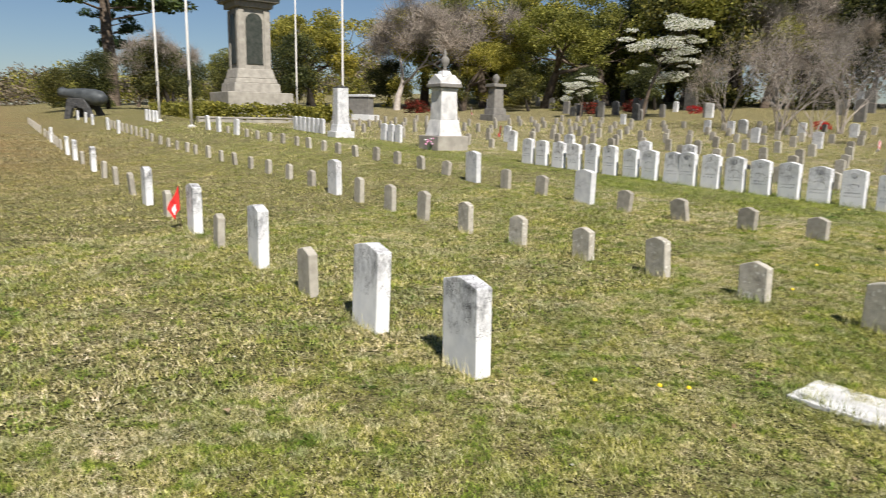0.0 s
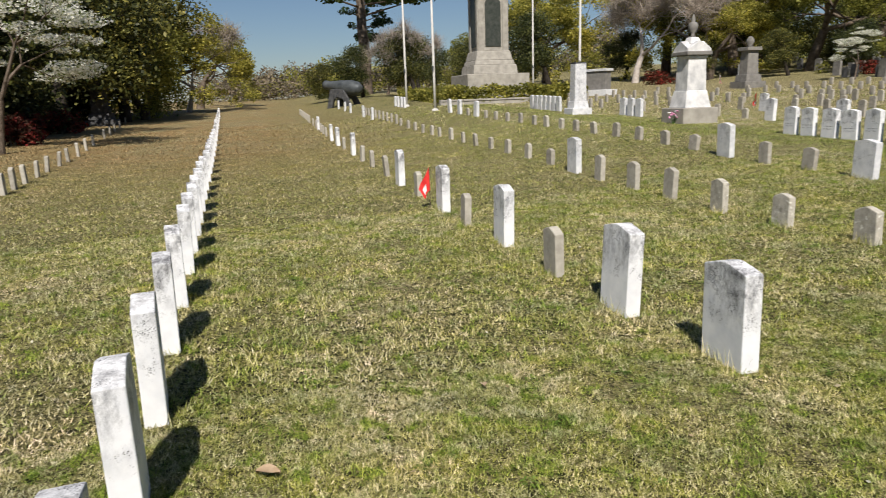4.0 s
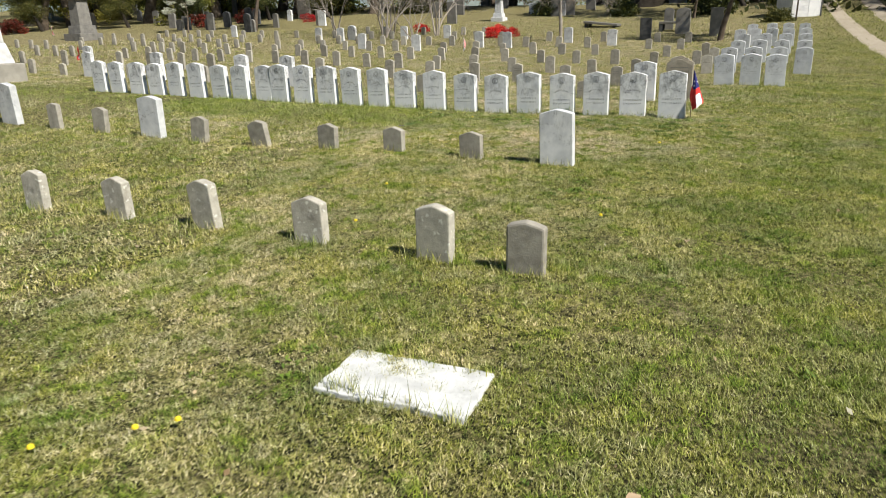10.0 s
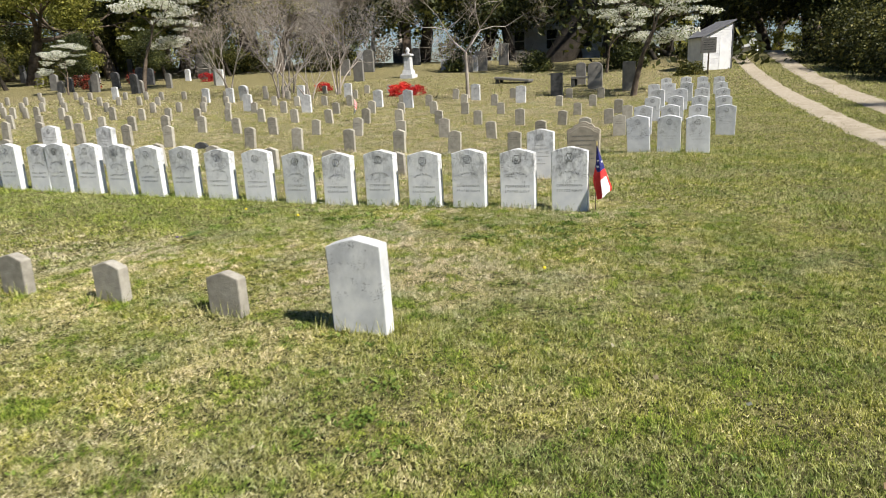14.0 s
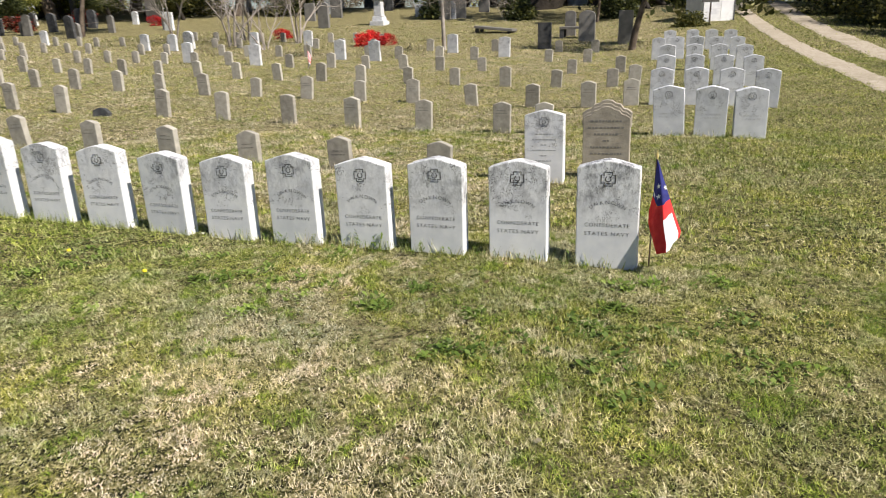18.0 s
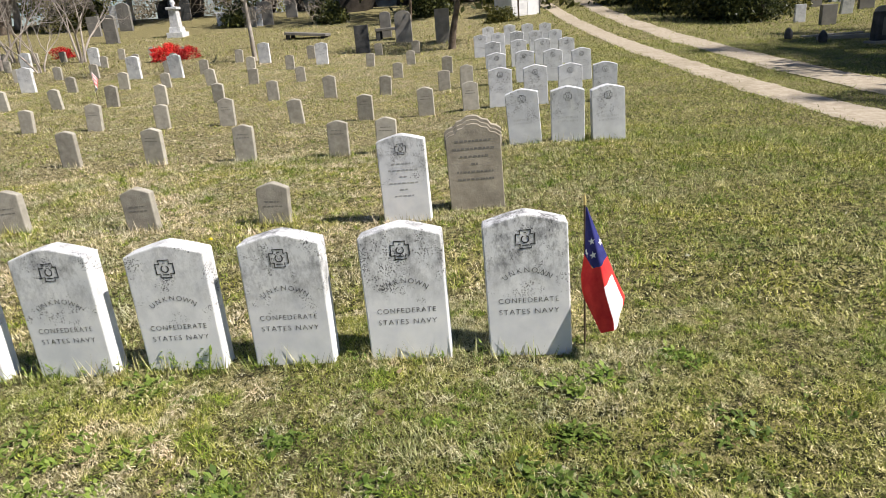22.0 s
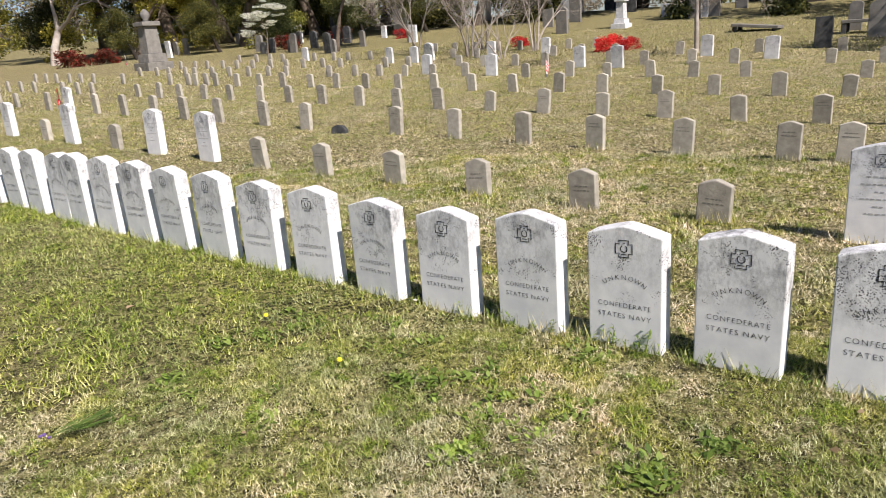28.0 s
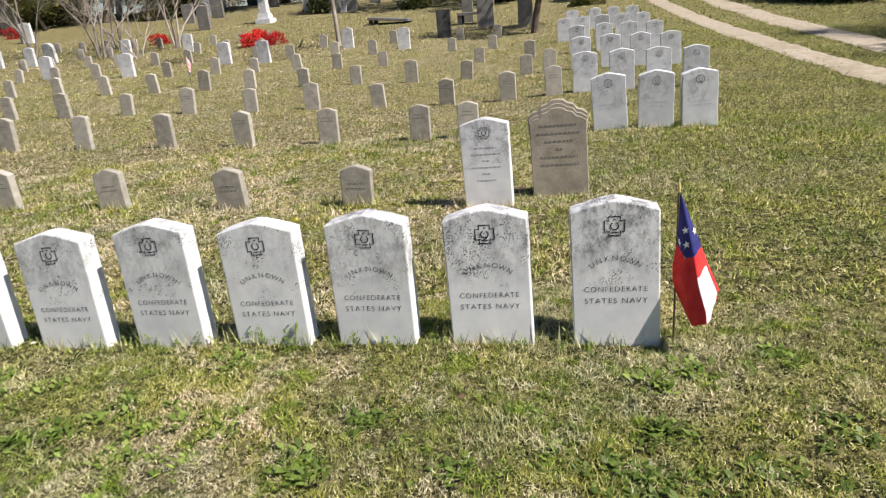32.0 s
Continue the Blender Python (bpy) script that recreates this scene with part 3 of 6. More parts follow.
def emblem_mesh():
    """A small cross with broad square arms, cut as an outline, with an open wreath in the middle."""
    bm = bmesh.new()
    s = 0.0385

    def cross(end, half, inner):
        q = []
        for i in range(4):
            a = math.pi / 2 * i
            for x, y in ((-half, end), (half, end), (inner, inner)):
                q.append((s * (x * math.cos(a) + y * math.sin(a)), 0, s * (-x * math.sin(a) + y * math.cos(a))))
        return [bm.verts.new(v) for v in q]
    o, i = cross(1.0, 0.62, 0.56), cross(0.90, 0.53, 0.47)
    for k in range(12):
        bm.faces.new((o[k], o[(k + 1) % 12], i[(k + 1) % 12], i[k]))
    n = 18
    for ro, ri in ((0.0165, 0.0122),):
        r1 = [bm.verts.new((ro * math.cos(2 * math.pi * k / n), 0, ro * math.sin(2 * math.pi * k / n))) for k in range(n)]
        r2 = [bm.verts.new((ri * math.cos(2 * math.pi * k / n), 0, ri * math.sin(2 * math.pi * k / n))) for k in range(n)]
        for k in range(n):
            if k not in (3, 4, 5):
                bm.faces.new((r1[k], r1[(k + 1) % n], r2[(k + 1) % n], r2[k]))
    for x0, x1, z0, z1 in ((-0.013, 0.013, -0.0265, -0.0225), (-0.005, 0.005, 0.0235, 0.0270)):
        bm.faces.new([bm.verts.new(q) for q in ((x0, 0, z0), (x1, 0, z0), (x1, 0, z1), (x0, 0, z1))])
    for f in bm.faces:
        f.normal_update()
        if f.normal.y > 0:
            f.normal_flip()
    bmesh.ops.translate(bm, verts=bm.verts, vec=(0, FRONT, 0.462))
    me = bpy.data.meshes.new("emblem")
    bm.to_mesh(me)
    bm.free()
    return me


def inscription_mesh(arc, lines, size=0.029, radius=0.15, arch=0.335, wide=0.25):
    """The cut lettering, line by line: an arched one and straight ones."""
    bm = bmesh.new()
    pitch = 0.0305 if len(arc) < 9 else 0.0205
    for k, ch in enumerate(arc):
        if ch == " ":
            continue
        a = (k - (len(arc) - 1) / 2) * pitch / radius
        add_mesh(bm, words(ch, size if len(arc) < 9 else size * 0.8), pose(radius * math.sin(a), FRONT, arch - radius * (1 - math.cos(a)), 0, math.degrees(a), 0))
    out = [bpy.data.meshes.new("inscription")]
    bm.to_mesh(out[0])
    bm.free()
    for z, text in lines:
        me = words(text, size, wide * (1.0 if len(text) < 12 else 1.1))
        me.transform(pose(0, FRONT, z))
        out.append(me)
    return out


EMBLEM = emblem_mesh()
NAVY_TEXT = inscription_mesh("UNKNOWN", ((0.208, "CONFEDERATE"), (0.160, "STATES NAVY")), 0.031, 0.15, 0.335, 0.236)
SAILOR_TEXT = inscription_mesh("UNKNOWN SAILOR", ((0.255, "CONFEDERATE"), (0.218, "STATES NAVY")), 0.026, 0.15, 0.358, 0.20)


def worn_lines(widths, top, gap, height=0.011, front=FRONT):
    bm = bmesh.new()
    rng = random.Random(len(widths))
    for k, w in enumerate(widths):
        x, z = -w / 2, top - gap * k
        while x < w / 2:
            e = min(w / 2, x + rng.uniform(0.012, 0.03))
            v = [bm.verts.new(q) for q in ((x, front, z), (e, front, z), (e, front, z + height), (x, front, z + height))]
            bm.faces.new(v)
            x = e + 0.008
    me = bpy.data.meshes.new("inscription")
    bm.to_mesh(me)
    bm.free()
    return me


WORN = worn_lines((0.15, 0.2, 0.05, 0.2, 0.06, 0.14), 0.36, 0.045, 0.008)
GREY_WORN = worn_lines((0.12, 0.15), 0.26, 0.035, 0.008, -0.0390)
lean = random.Random(11)
far_stones, stone_feet = [], []


def set_stone(kind, p, u, sink=0.0, lean_x=None, lean_y=None, turn=None, height=0.0):
    """One headstone on its grave, with its carving as parts."""
    x, y = xy(p, u)
    grey_one = lean.choice((0, 0, 1, 2, 2))
    if height:
        sink = (GREY_H[grey_one] if kind in ("grey", "pale") else STONE_H) - height
    z = ground_z(x, y) - sink
    rx = lean.gauss(0, 2.2 if kind in ("grey", "pale") else 1.3) if lean_x is None else lean_x
    ry = lean.gauss(0, 2.4 if kind in ("grey", "pale") else 1.2) if lean_y is None else lean_y
    m = pose(x, y, z, rx, ry, FACE + (lean.gauss(0, 1.5) if turn is None else turn))
    if -3 < p < 16.5 and -1 < u < 9 and kind != "far":
        stone_feet.append((p, u, 0.14 if kind in ("grey", "pale") else 0.18))
    if kind == "far":
        far_stones.append(m)
        return None
    if kind == "pale":
        ob = link("headstone", PALE_ME[grey_one], PALE_STONE)
        tagged(ob, "small pale stone grave marker spotted with lichen", "headstone", "small grey markers")
    elif kind == "grey":
        me = GREY_ME[grey_one]
        ob = link("headstone", me, GREY_STONE)
        tagged(ob, "small weathered grey stone grave marker with a pointed top", "headstone", "small grey markers")
        if p > 9 and p < 19 and me is not GREY_ME[1]:
            tagged(link("inscription", GREY_WORN, FAINT, ob, "worn unreadable lettering"), kind="stuff")
    else:
        plain_one = kind in ("plain", "old")
        ob = link("headstone", OLD_ME if kind == "old" else PLAIN_ME if plain_one else SAILOR_ME if kind == "sailor" else STAINED_ME if kind == "stained" else WHITE_ME, MARBLE_STAINED if kind in ("stained", "old") else GREY_MARBLE if kind == "sailor" else MARBLE_CLEAN if kind == "plain" else MARBLE)
        label = {"navy": "upright white marble headstone with grey mildew stains, cut cross and lettering",
                 "sailor": "greyed white marble headstone with a cut cross and lettering",
                 "stained": "upright white marble headstone darkly stained at the top, with cut cross",
                 "plain": "upright white marble headstone standing alone in a row",
                 "old": "upright white marble headstone with dark mildew stains",
                 "named": "white marble headstone with a cross and worn lettering"}[kind]
        group = {"navy": "row of navy headstones", "stained": "row of navy headstones", "sailor": "block of white headstones"}.get(kind, "single white headstones")
        tagged(ob, label, "headstone", group)
        if not plain_one:
            link("emblem", EMBLEM, INK, ob)
            for me in {"navy": NAVY_TEXT, "stained": NAVY_TEXT, "sailor": SAILOR_TEXT, "named": [WORN]}[kind]:
                tagged(link("inscription", me, INK if kind in ("navy", "stained") else WORN_INK, ob), kind="stuff")
    ob.matrix_basis = m
    return ob


# the long row of white navy stones, some of them sunk deeper than others
NAVY_U = (1.508, 1.995, 2.475, 2.93, 3.40, 3.88, 4.35, 4.84, 5.33, 5.79, 6.26, 6.71, 7.17, 7.64, 7.97, 8.48, 8.94, 9.48, 9.99, 10.48, 10.98, 11.52, 12.0)
NAVY_RISE = (0.580, 0.560, 0.563, 0.547, 0.560, 0.530, 0.535, 0.555, 0.550, 0.575, 0.575, 0.585, 0.590)
for k, u in enumerate(NAVY_U):
    set_stone("stained" if k in (0, 2, 4, 8, 13) else "navy", 10.635 - 0.018 * min(k, 12), u, 0.0, lean.gauss(0, 0.7), lean.gauss(-0.8, 0.7) if k > 1 else -0.8, None, NAVY_RISE[k] if k < 13 else 0.57 + lean.uniform(-0.02, 0.02))
# the row of grey markers with the first white stones
for k, u in enumerate((2.72, 3.68, 4.70, 5.86, 6.95, 7.94, 9.40, 10.80, 12.1, 13.9, 15.5, 17.2, 19.4, 21.2, 23.3, 25.6, 27.0, 28.2, 29.5, 31.0, 33.0)):
    p = (2.2, 2.1, 2.07, 2.06)[k] if k < 4 else 2.0
    set_stone("old" if k in (0, 1, 3, 5, 7, 11, 13, 14, 18) else "grey" if u < 24 else "far", p, u + (0.12 if k < 2 else 0.08), 0.035 if k == 0 else 0.0 if k in (1, 3, 5, 7, 11, 13, 14, 18) else 0.03)
rises = {0: 0.30, 1: 0.335, 2: 0.29, 3: 0.335, 4: 0.31, 5: 0.32, 6: 0.365, 7: 0.39, 8: 0.38, 9: 0.38}
for k, u in enumerate((1.33, 1.89, 2.78, 3.68, 4.58, 5.58, 6.57, 7.55, 8.46, 9.46, 10.36, 11.36, 12.47, 13.63, 14.77, 15.93, 17.06, 18.26, 19.62, 20.59, 21.88, 23.07, 24.27, 25.7)):
    set_stone("plain" if k == 10 else "pale" if 0 < k < 7 else "grey" if u < 22 else "far", 4.83, u, 0.09, None, None, None, 0.57 if k == 10 else rises.get(k, 0.0))
rises = {0: 0.49, 1: 0.24, 2: 0.245, 3: 0.26, 4: 0.28, 5: 0.29, 6: 0.50, 7: 0.32, 8: 0.33, 9: 0.55}
for k, u in enumerate((1.97, 2.82, 3.68, 4.50, 5.40, 6.37, 7.14, 8.10, 9.00, 9.95, 10.86, 11.76, 12.76, 13.73, 14.77, 15.77, 16.68, 17.64, 18.56, 19.69, 20.84, 22.0, 23.1, 24.26, 25.3, 26.5, 28)):
    white = k in (0, 6, 9, 23, 25, 26)
    lone = set_stone("plain" if white else "grey" if u < 20 else "far", 7.38, u, 0.0 if white else 0.10, *((0.0, -1.5, 3) if k == 0 else (None, None, None)), rises.get(k, 0.0))
    if k == 0:
        lone.scale.x = 0.91
# the dry field of grey markers behind
rises = {0: 0.30, 1: 0.31, 2: 0.315, 3: 0.33, 4: 0.34, 5: 0.355, 6: 0.61, 7: 0.61, 8: 0.36, 9: 0.61, 11: 0.58}
for k, u in enumerate((3.26, 4.26, 5.29, 6.29, 7.32, 8.38, 9.42, 10.65, 11.75, 13.15, 14.07, 15.52, 16.5)):
    set_stone("named" if k in (6, 7, 9, 11) else "grey", 12.8, u, 0.06, None, None, None, rises.get(k, 0.0))
for k, u in enumerate((2.79, 3.32, 4.37, 5.40, 6.39, 7.49, 8.55, 10.52, 11.6, 12.92, 14.06, 15.16, 16.36, 17.6, 18.94, 20.05)):
    set_stone("named" if k == 14 else "grey", 15.35, u, 0.0, None, None, None, 0.57 if k == 14 else 0.38 + 0.006 * min(k, 10))
for u in (1.95, 2.6, 3.49, 4.52, 5.57, 6.57, 7.63, 8.7, 9.85, 10.88, 11.91, 13.03, 14.11, 15.14, 16.3, 17.4, 18.5, 19.5, 20.6):
    set_stone("grey", 18.0, u)
for u in (2.5, 3.58, 4.6, 5.67, 6.7, 7.8, 8.76, 9.86, 10.94, 12.02, 13.15, 14.24, 15.32, 16.31, 17.48, 18.5, 19.6, 20.7, 21.8):
    set_stone("grey", 20.6, u)
tall = ((23.4, 12.3), (23.75, 14.8), (25.3, 10.7), (25.2, 9.55), (27.8, 8.1), (26.8, 6.2), (28.3, 15.6), (29.1, 13.9), (27.0, 19.2), (27.1, 18.1), (28.5, 25.5))
for p, u in tall:
    set_stone("plain", p, u)
for row, (p, n) in enumerate(((23.2, 26), (25.8, 27), (28.4, 26), (31.0, 10))):
    for k in range(n):
        u = 3.7 + 0.05 * row + 1.045 * k + lean.uniform(-0.08, 0.08) + (7 if row == 3 else 0)
        if lean.random() < 0.9 and all(abs(u - b) > 0.45 or abs(p - a) > 1.2 for a, b in tall):
            set_stone("grey" if u < 16 else "far", p + lean.uniform(-0.12, 0.12), u, 0.03)
for p in (12.9, 15.5, 18.1, 20.7):
    for k in range(13):
        u = (17.8 if p < 14 else 21.3) + 1.06 * k + lean.uniform(-0.1, 0.1)
        if lean.random() < 0.85:
            set_stone("far", p, u)
# the block of white stones by the drive
for p, us in ((15.08, (0.48, 0.885, 1.31)), (18.0, (0.06, 0.54, 1.02, 1.52)), (20.6, (0.05, 0.55, 1.05, 1.55)), (23.2, (0.05, 0.55, 1.05, 1.6)), (25.8, (0.05, 0.52, 1.0, 1.45, 1.9)), (28.4, (0.1, 0.6, 1.1, 1.7))):
    for u in us:
        set_stone("sailor", p, u, 0.02, lean.gauss(0, 0.8), lean.gauss(-0.5, 0.9))
set_stone("grey", 20.6, 2.1), set_stone("grey", 23.2, 2.6)
# rows on the other side of the walk
for u in (1.45, 2.33, 3.17, 4.08, 5.0, 6.03, 6.88, 7.8, 8.6, 9.53, 10.7, 11.76, 13.2, 14.67, 16.1, 17.64, 19.6, 21.6, 23.62, 26, 28.5, 31, 33.6, 37, 41, 45, 48.5):
    set_stone("old", -0.42 - 0.058 * u, u, 0.0, None, None, 8)
for u in (7.5, 8.36, 9.16, 10.21, 11.59, 12.9, 13.72, 14.69, 15.93, 17.1, 18.81, 20.26, 22.27, 24.27, 26.34, 30.23, 32.93, 35.43, 38.43, 42.87):
    set_stone("grey" if u < 27 else "far", -2.92 - 0.119 * u, u, 0, None, None, 9)
for k, u in enumerate((15.6, 17.13, 19.57, 21.7, 22.31, 24.96, 29.04, 30.49, 32.5, 34.11, 41.53, 46.47)):
    set_stone("plain" if k in (2, 3, 5) else "grey" if u < 33 else "far", -4.5 - 0.208 * u, u, 0, None, None, 14)
# white stones by the monument
for k in range(3):
    set_stone("plain", 11.2, 19.4 + 0.5 * k)
for k in range(7):
    set_stone("plain", 10.7 + 0.02 * k, 24.4 + 0.5 * k)
for k in range(4):
    set_stone("plain", 7.0, 36.0 + 0.9 * k)
for u in (31.5, 34.5, 40.0, 43.0, 47.0):
    set_stone("plain", 4.6, u)
for k in range(9):
    set_stone("far", 4.9, 27 + 1.1 * k)
    set_stone("far", 2.0, 36 + 1.3 * k)


def join_far_stones():
    """The small grey markers far off, too many and too small to count."""
    src = GREY_ME[0]
    co = np.array([v.co[:] for v in src.vertices])
    src.calc_loop_triangles()
    tri = np.array([t.vertices[:] for t in src.loop_triangles])
    v, f = [], []
    for k, m in enumerate(far_stones):
        a = np.array(m)
        v.append(co @ a[:3, :3].T + a[:3, 3])
        f.append(tri + k * len(co))
    tagged(link("far_headstones", arrays("far_headstones", np.concatenate(v), np.concatenate(f)), GREY_STONE), "far rows of small grey grave markers", "headstones", kind="stuff")


join_far_stones()


def stepped_headstone():
    """The brown stone with a stepped, moulded top."""
    x, y = xy(12.9, 1.765)
    ob = empty("carved_headstone", pose(x, y, ground_z(x, y) + 0.03, -0.5, -1.0, FACE), "wide brown sandstone headstone with a stepped moulded top and worn lettering", "headstone")
    w, h = 0.39, 0.63

    def outline(w, h, deep):
        right = [(w / 2, -deep), (w / 2, h * 0.83), (w * 0.41, h * 0.875), (w * 0.33, h * 0.885), (w * 0.27, h * 0.94), (w * 0.17, h * 0.955), (w * 0.10, h * 0.99), (0, h)]
        return right + [(-a, b) for a, b in right[-2::-1]]
    part("slab", slab(bmesh.new(), outline(w, h - 0.052, 0.2), -0.05, 0.05, 0.005), SANDSTONE, ob)
    # the crest steps back in two layers
    for k in (1, 2):
        low = outline(w + 0.008 * k, h - 0.052 + 0.026 * k, 0)
        low[0], low[-1] = (low[0][0], h * 0.7 - 0.02 * k), (low[-1][0], h * 0.7 - 0.02 * k)
        part("moulding", slab(bmesh.new(), low, -0.05 + 0.011 * k, 0.046 - 0.006 * k, 0.004), SANDSTONE, ob)
    tagged(link("inscription", worn_lines((0.26, 0.3, 0.2, 0.05, 0.26, 0.26), 0.45, 0.055, 0.014, -0.0515), FAINT, ob), kind="stuff")


stepped_headstone()
set_stone("named", 12.67, 2.25, 0.0, -1.0, -1.0, None, 0.60)


def broken_marker():
    x, y = xy(15.2, 9.6)
    bm = bmesh.new()
    slab(bm, [(-0.13, -0.1), (0.13, -0.1), (0.14, 0.05), (0.07, 0.11), (-0.02, 0.12), (-0.12, 0.07)], -0.05, 0.05, 0.012)
    ob = part("broken_marker", bm, DARK_STONE)
    ob.matrix_basis = pose(x, y, ground_z(x, y), -8, 4, FACE + 10)
    tagged(ob, "low dark stump of a broken grave marker", "headstone")


broken_marker()


def ledger():
    """The pale slab that lies flat in the grass."""
    x, y = xy(3.55, 1.36)
    bm = bmesh.new()
    box(bm, -0.315, 0.315, -0.175, 0.175, -0.1, 0.010, 0.006)
    bmesh.ops.subdivide_edges(bm, edges=bm.edges, cuts=7, use_grid_fill=True)
    for v in bm.verts:
        v.co.x += 0.013 * noise.noise(v.co * 11)
        v.co.y += 0.012 * noise.noise(v.co * 8 + Vector((3, 1, 0)))
        if v.co.z > 0:
            v.co.z += 0.003 * noise.noise(v.co * 9)
    ob = part("ledger_stone", bm, SLAB_STONE)
    ob.matrix_basis = pose(x, y, ground_z(x, y), 0, 0, FACE + 4)
    tagged(ob, "flat white stone slab lying flush in the grass", "grave slab")


ledger()


PINK = plain("pink_petals", (0.55, 0.16, 0.34), (0.75, 0.40, 0.58), 30, 0.7)
WEED_STEM = plain("flower_stems", (0.04, 0.08, 0.02), (0.10, 0.16, 0.04), 30, 0.7)


# ---------------------------------------------------------------- flags
def cloth(a0, a1, b0, b1, size, off=0.0, n=7, wide=1.1):
    """A piece of a drooping flag between two shares of its hoist (a) and of its fly (b)."""
    top, low, fly_top, fly_low = [Vector(q) * size for q in ((0.012, 0, 0.95), (0.0, 0, 0.43), (0.25 * wide, 0, 0.45), (0.13 * wide, 0, 0.22))]
    v, f = [], []
    for i in range(n + 1):
        for k in range(n + 1):
            a, b = a0 + (a1 - a0) * i / n, b0 + (b1 - b0) * k / n
            q = top.lerp(low, a).lerp(fly_top.lerp(fly_low, a), b ** 0.85)
            v.append((q.x, size * 0.055 * math.sin(6.5 * b + 2.2 * a) * (0.25 + b) + off, q.z))
    for i in range(n):
        for k in range(n):
            c = i * (n + 1) + k
            f.append((c, c + 1, c + n + 2, c + n + 1))
    return arrays("cloth", v, f, True), (top, low, fly_top, fly_low)


def grave_flag(p, u, size, turn, kind, label, tilt=0.0):
    x, y = xy(p, u)
    ob = empty("grave_flag", pose(x, y, ground_z(x, y), 0, tilt, FACE + turn), label, "flag", "small grave flags")
    bm = bmesh.new()
    turned(bm, [(0.0045, -0.06), (0.0045, size * 0.955)], 8)
    part("staff", bm, STAFF, ob)
    bm = bmesh.new()
    turned(bm, [(0.0055, size * 0.95), (0.0065, size * 0.965), (0.0025, size * 1.01)], 8)
    part("finial", bm, GILT, ob)
    if kind == "red":
        link("cloth", cloth(0, 1, 0, 1, size)[0], RED, ob)
        for off in (-0.008, 0.008):
            link("patch", cloth(0.45, 0.85, 0.35, 0.75, size, off)[0], WHITE, ob)
    else:
        link("cloth", cloth(0, 1, 0, 1, size, 0, 7, 0.7)[0], WHITE, ob)
        for k in range(3):
            link("stripe", cloth(0.15 + 0.3 * k, 0.28 + 0.3 * k, 0.1, 1, size, -0.006, 7, 0.7)[0], RED, ob)
    return ob


def draped_flag(p, u):
    """The flag beside the end stone: a limp cloth that hangs from its staff in folds."""
    x, y = xy(p, u)
    ob = empty("grave_flag", pose(x, y, ground_z(x, y), 0, 0.5, FACE), "small flag with starred blue corner hanging limp beside a headstone", "flag", "small grave flags")
    part("staff", turned(bmesh.new(), [(0.0042, -0.08), (0.0042, 0.60)], 8), STAFF, ob)
    part("finial", turned(bmesh.new(), [(0.005, 0.588), (0.0065, 0.60), (0.0055, 0.612), (0.0015, 0.634)], 8), GILT, ob)

    def at(a, b):
        """The cloth at the share a of its drop and b of its width."""
        left = np.interp(a, (0, 0.45, 0.72, 0.88, 1), (0.002, -0.003, -0.020, -0.018, -0.006))
        right = np.interp(a, (0, 0.45, 0.70, 0.92, 1), (0.006, 0.074, 0.112, 0.150, 0.146))
        drop = np.interp(b, (0, 0.3, 0.72, 0.8, 1), (0.375, 0.465, 0.43, 0.41, 0.395))
        fold = 0.022 * math.sin(5.5 * b + 1.2 * a) * a + 0.008 * math.sin(17 * b) * a
        return Vector((left + (right - left) * b, -0.012 - 0.165 * a ** 1.2 * math.sin(math.pi * min(1, 0.12 + 0.8 * b)) + fold, 0.585 - a * drop))

    def piece(name, mat, a0, a1, b0, b1, n=9):
        grid = [at(a0 + (a1 - a0) * i / n, b0 + (b1 - b0) * k / n) for i in range(n + 1) for k in range(n + 1)]
        quads = [(c, c + 1, c + n + 2, c + n + 1) for i in range(n) for k in range(n) for c in (i * (n + 1) + k,)]
        return link(name, arrays(name, [v[:] for v in grid], quads, True), mat, ob)
    canton = piece("canton", BLUE, 0, 0.50, 0, 1)
    piece("red_bar", RED, 0.50, 1, 0, 0.60, 14)
    piece("red_bar", RED, 0.50, 0.66, 0.60, 0.93)
    piece("white_bar", WHITE, 0.66, 1, 0.60, 0.93, 12)
    piece("red_bar", RED, 0.50, 1, 0.93, 1, 12)
    for a, b in ((0.29, 0.46), (0.40, 0.40), (0.34, 0.90), (0.45, 0.08)):
        star = bmesh.new()
        c, right, down = at(a, b), (at(a, b + 0.05) - at(a, b - 0.05)).normalized(), (at(a + 0.05, b) - at(a - 0.05, b)).normalized()
        out = down.cross(right) if down.cross(right).y < 0 else right.cross(down)
        ring = []
        for k in range(10):
            r = 0.0155 if k % 2 == 0 else 0.006
            ring.append(star.verts.new(c + out * 0.003 + right * r * math.sin(math.pi * k / 5) - down * r * math.cos(math.pi * k / 5)))
        star.faces.new(ring)
        part("star", star, WHITE, canton)


draped_flag(10.665, 1.283)
grave_flag(1.90, 8.30, 0.54, -84, "red", "small red flag with a white patch hanging beside a headstone")
grave_flag(21.2, 9.4, 0.80, 100, "pale", "small pale striped flag drooping on a staff in the grass")
grave_flag(15.3, 19.25, 0.6, 170, "red", "small faded red and white flag beside a white headstone")
grave_flag(25.5, 35.3, 0.8, 0, "pale", "small pale striped flag standing before a dark monument")


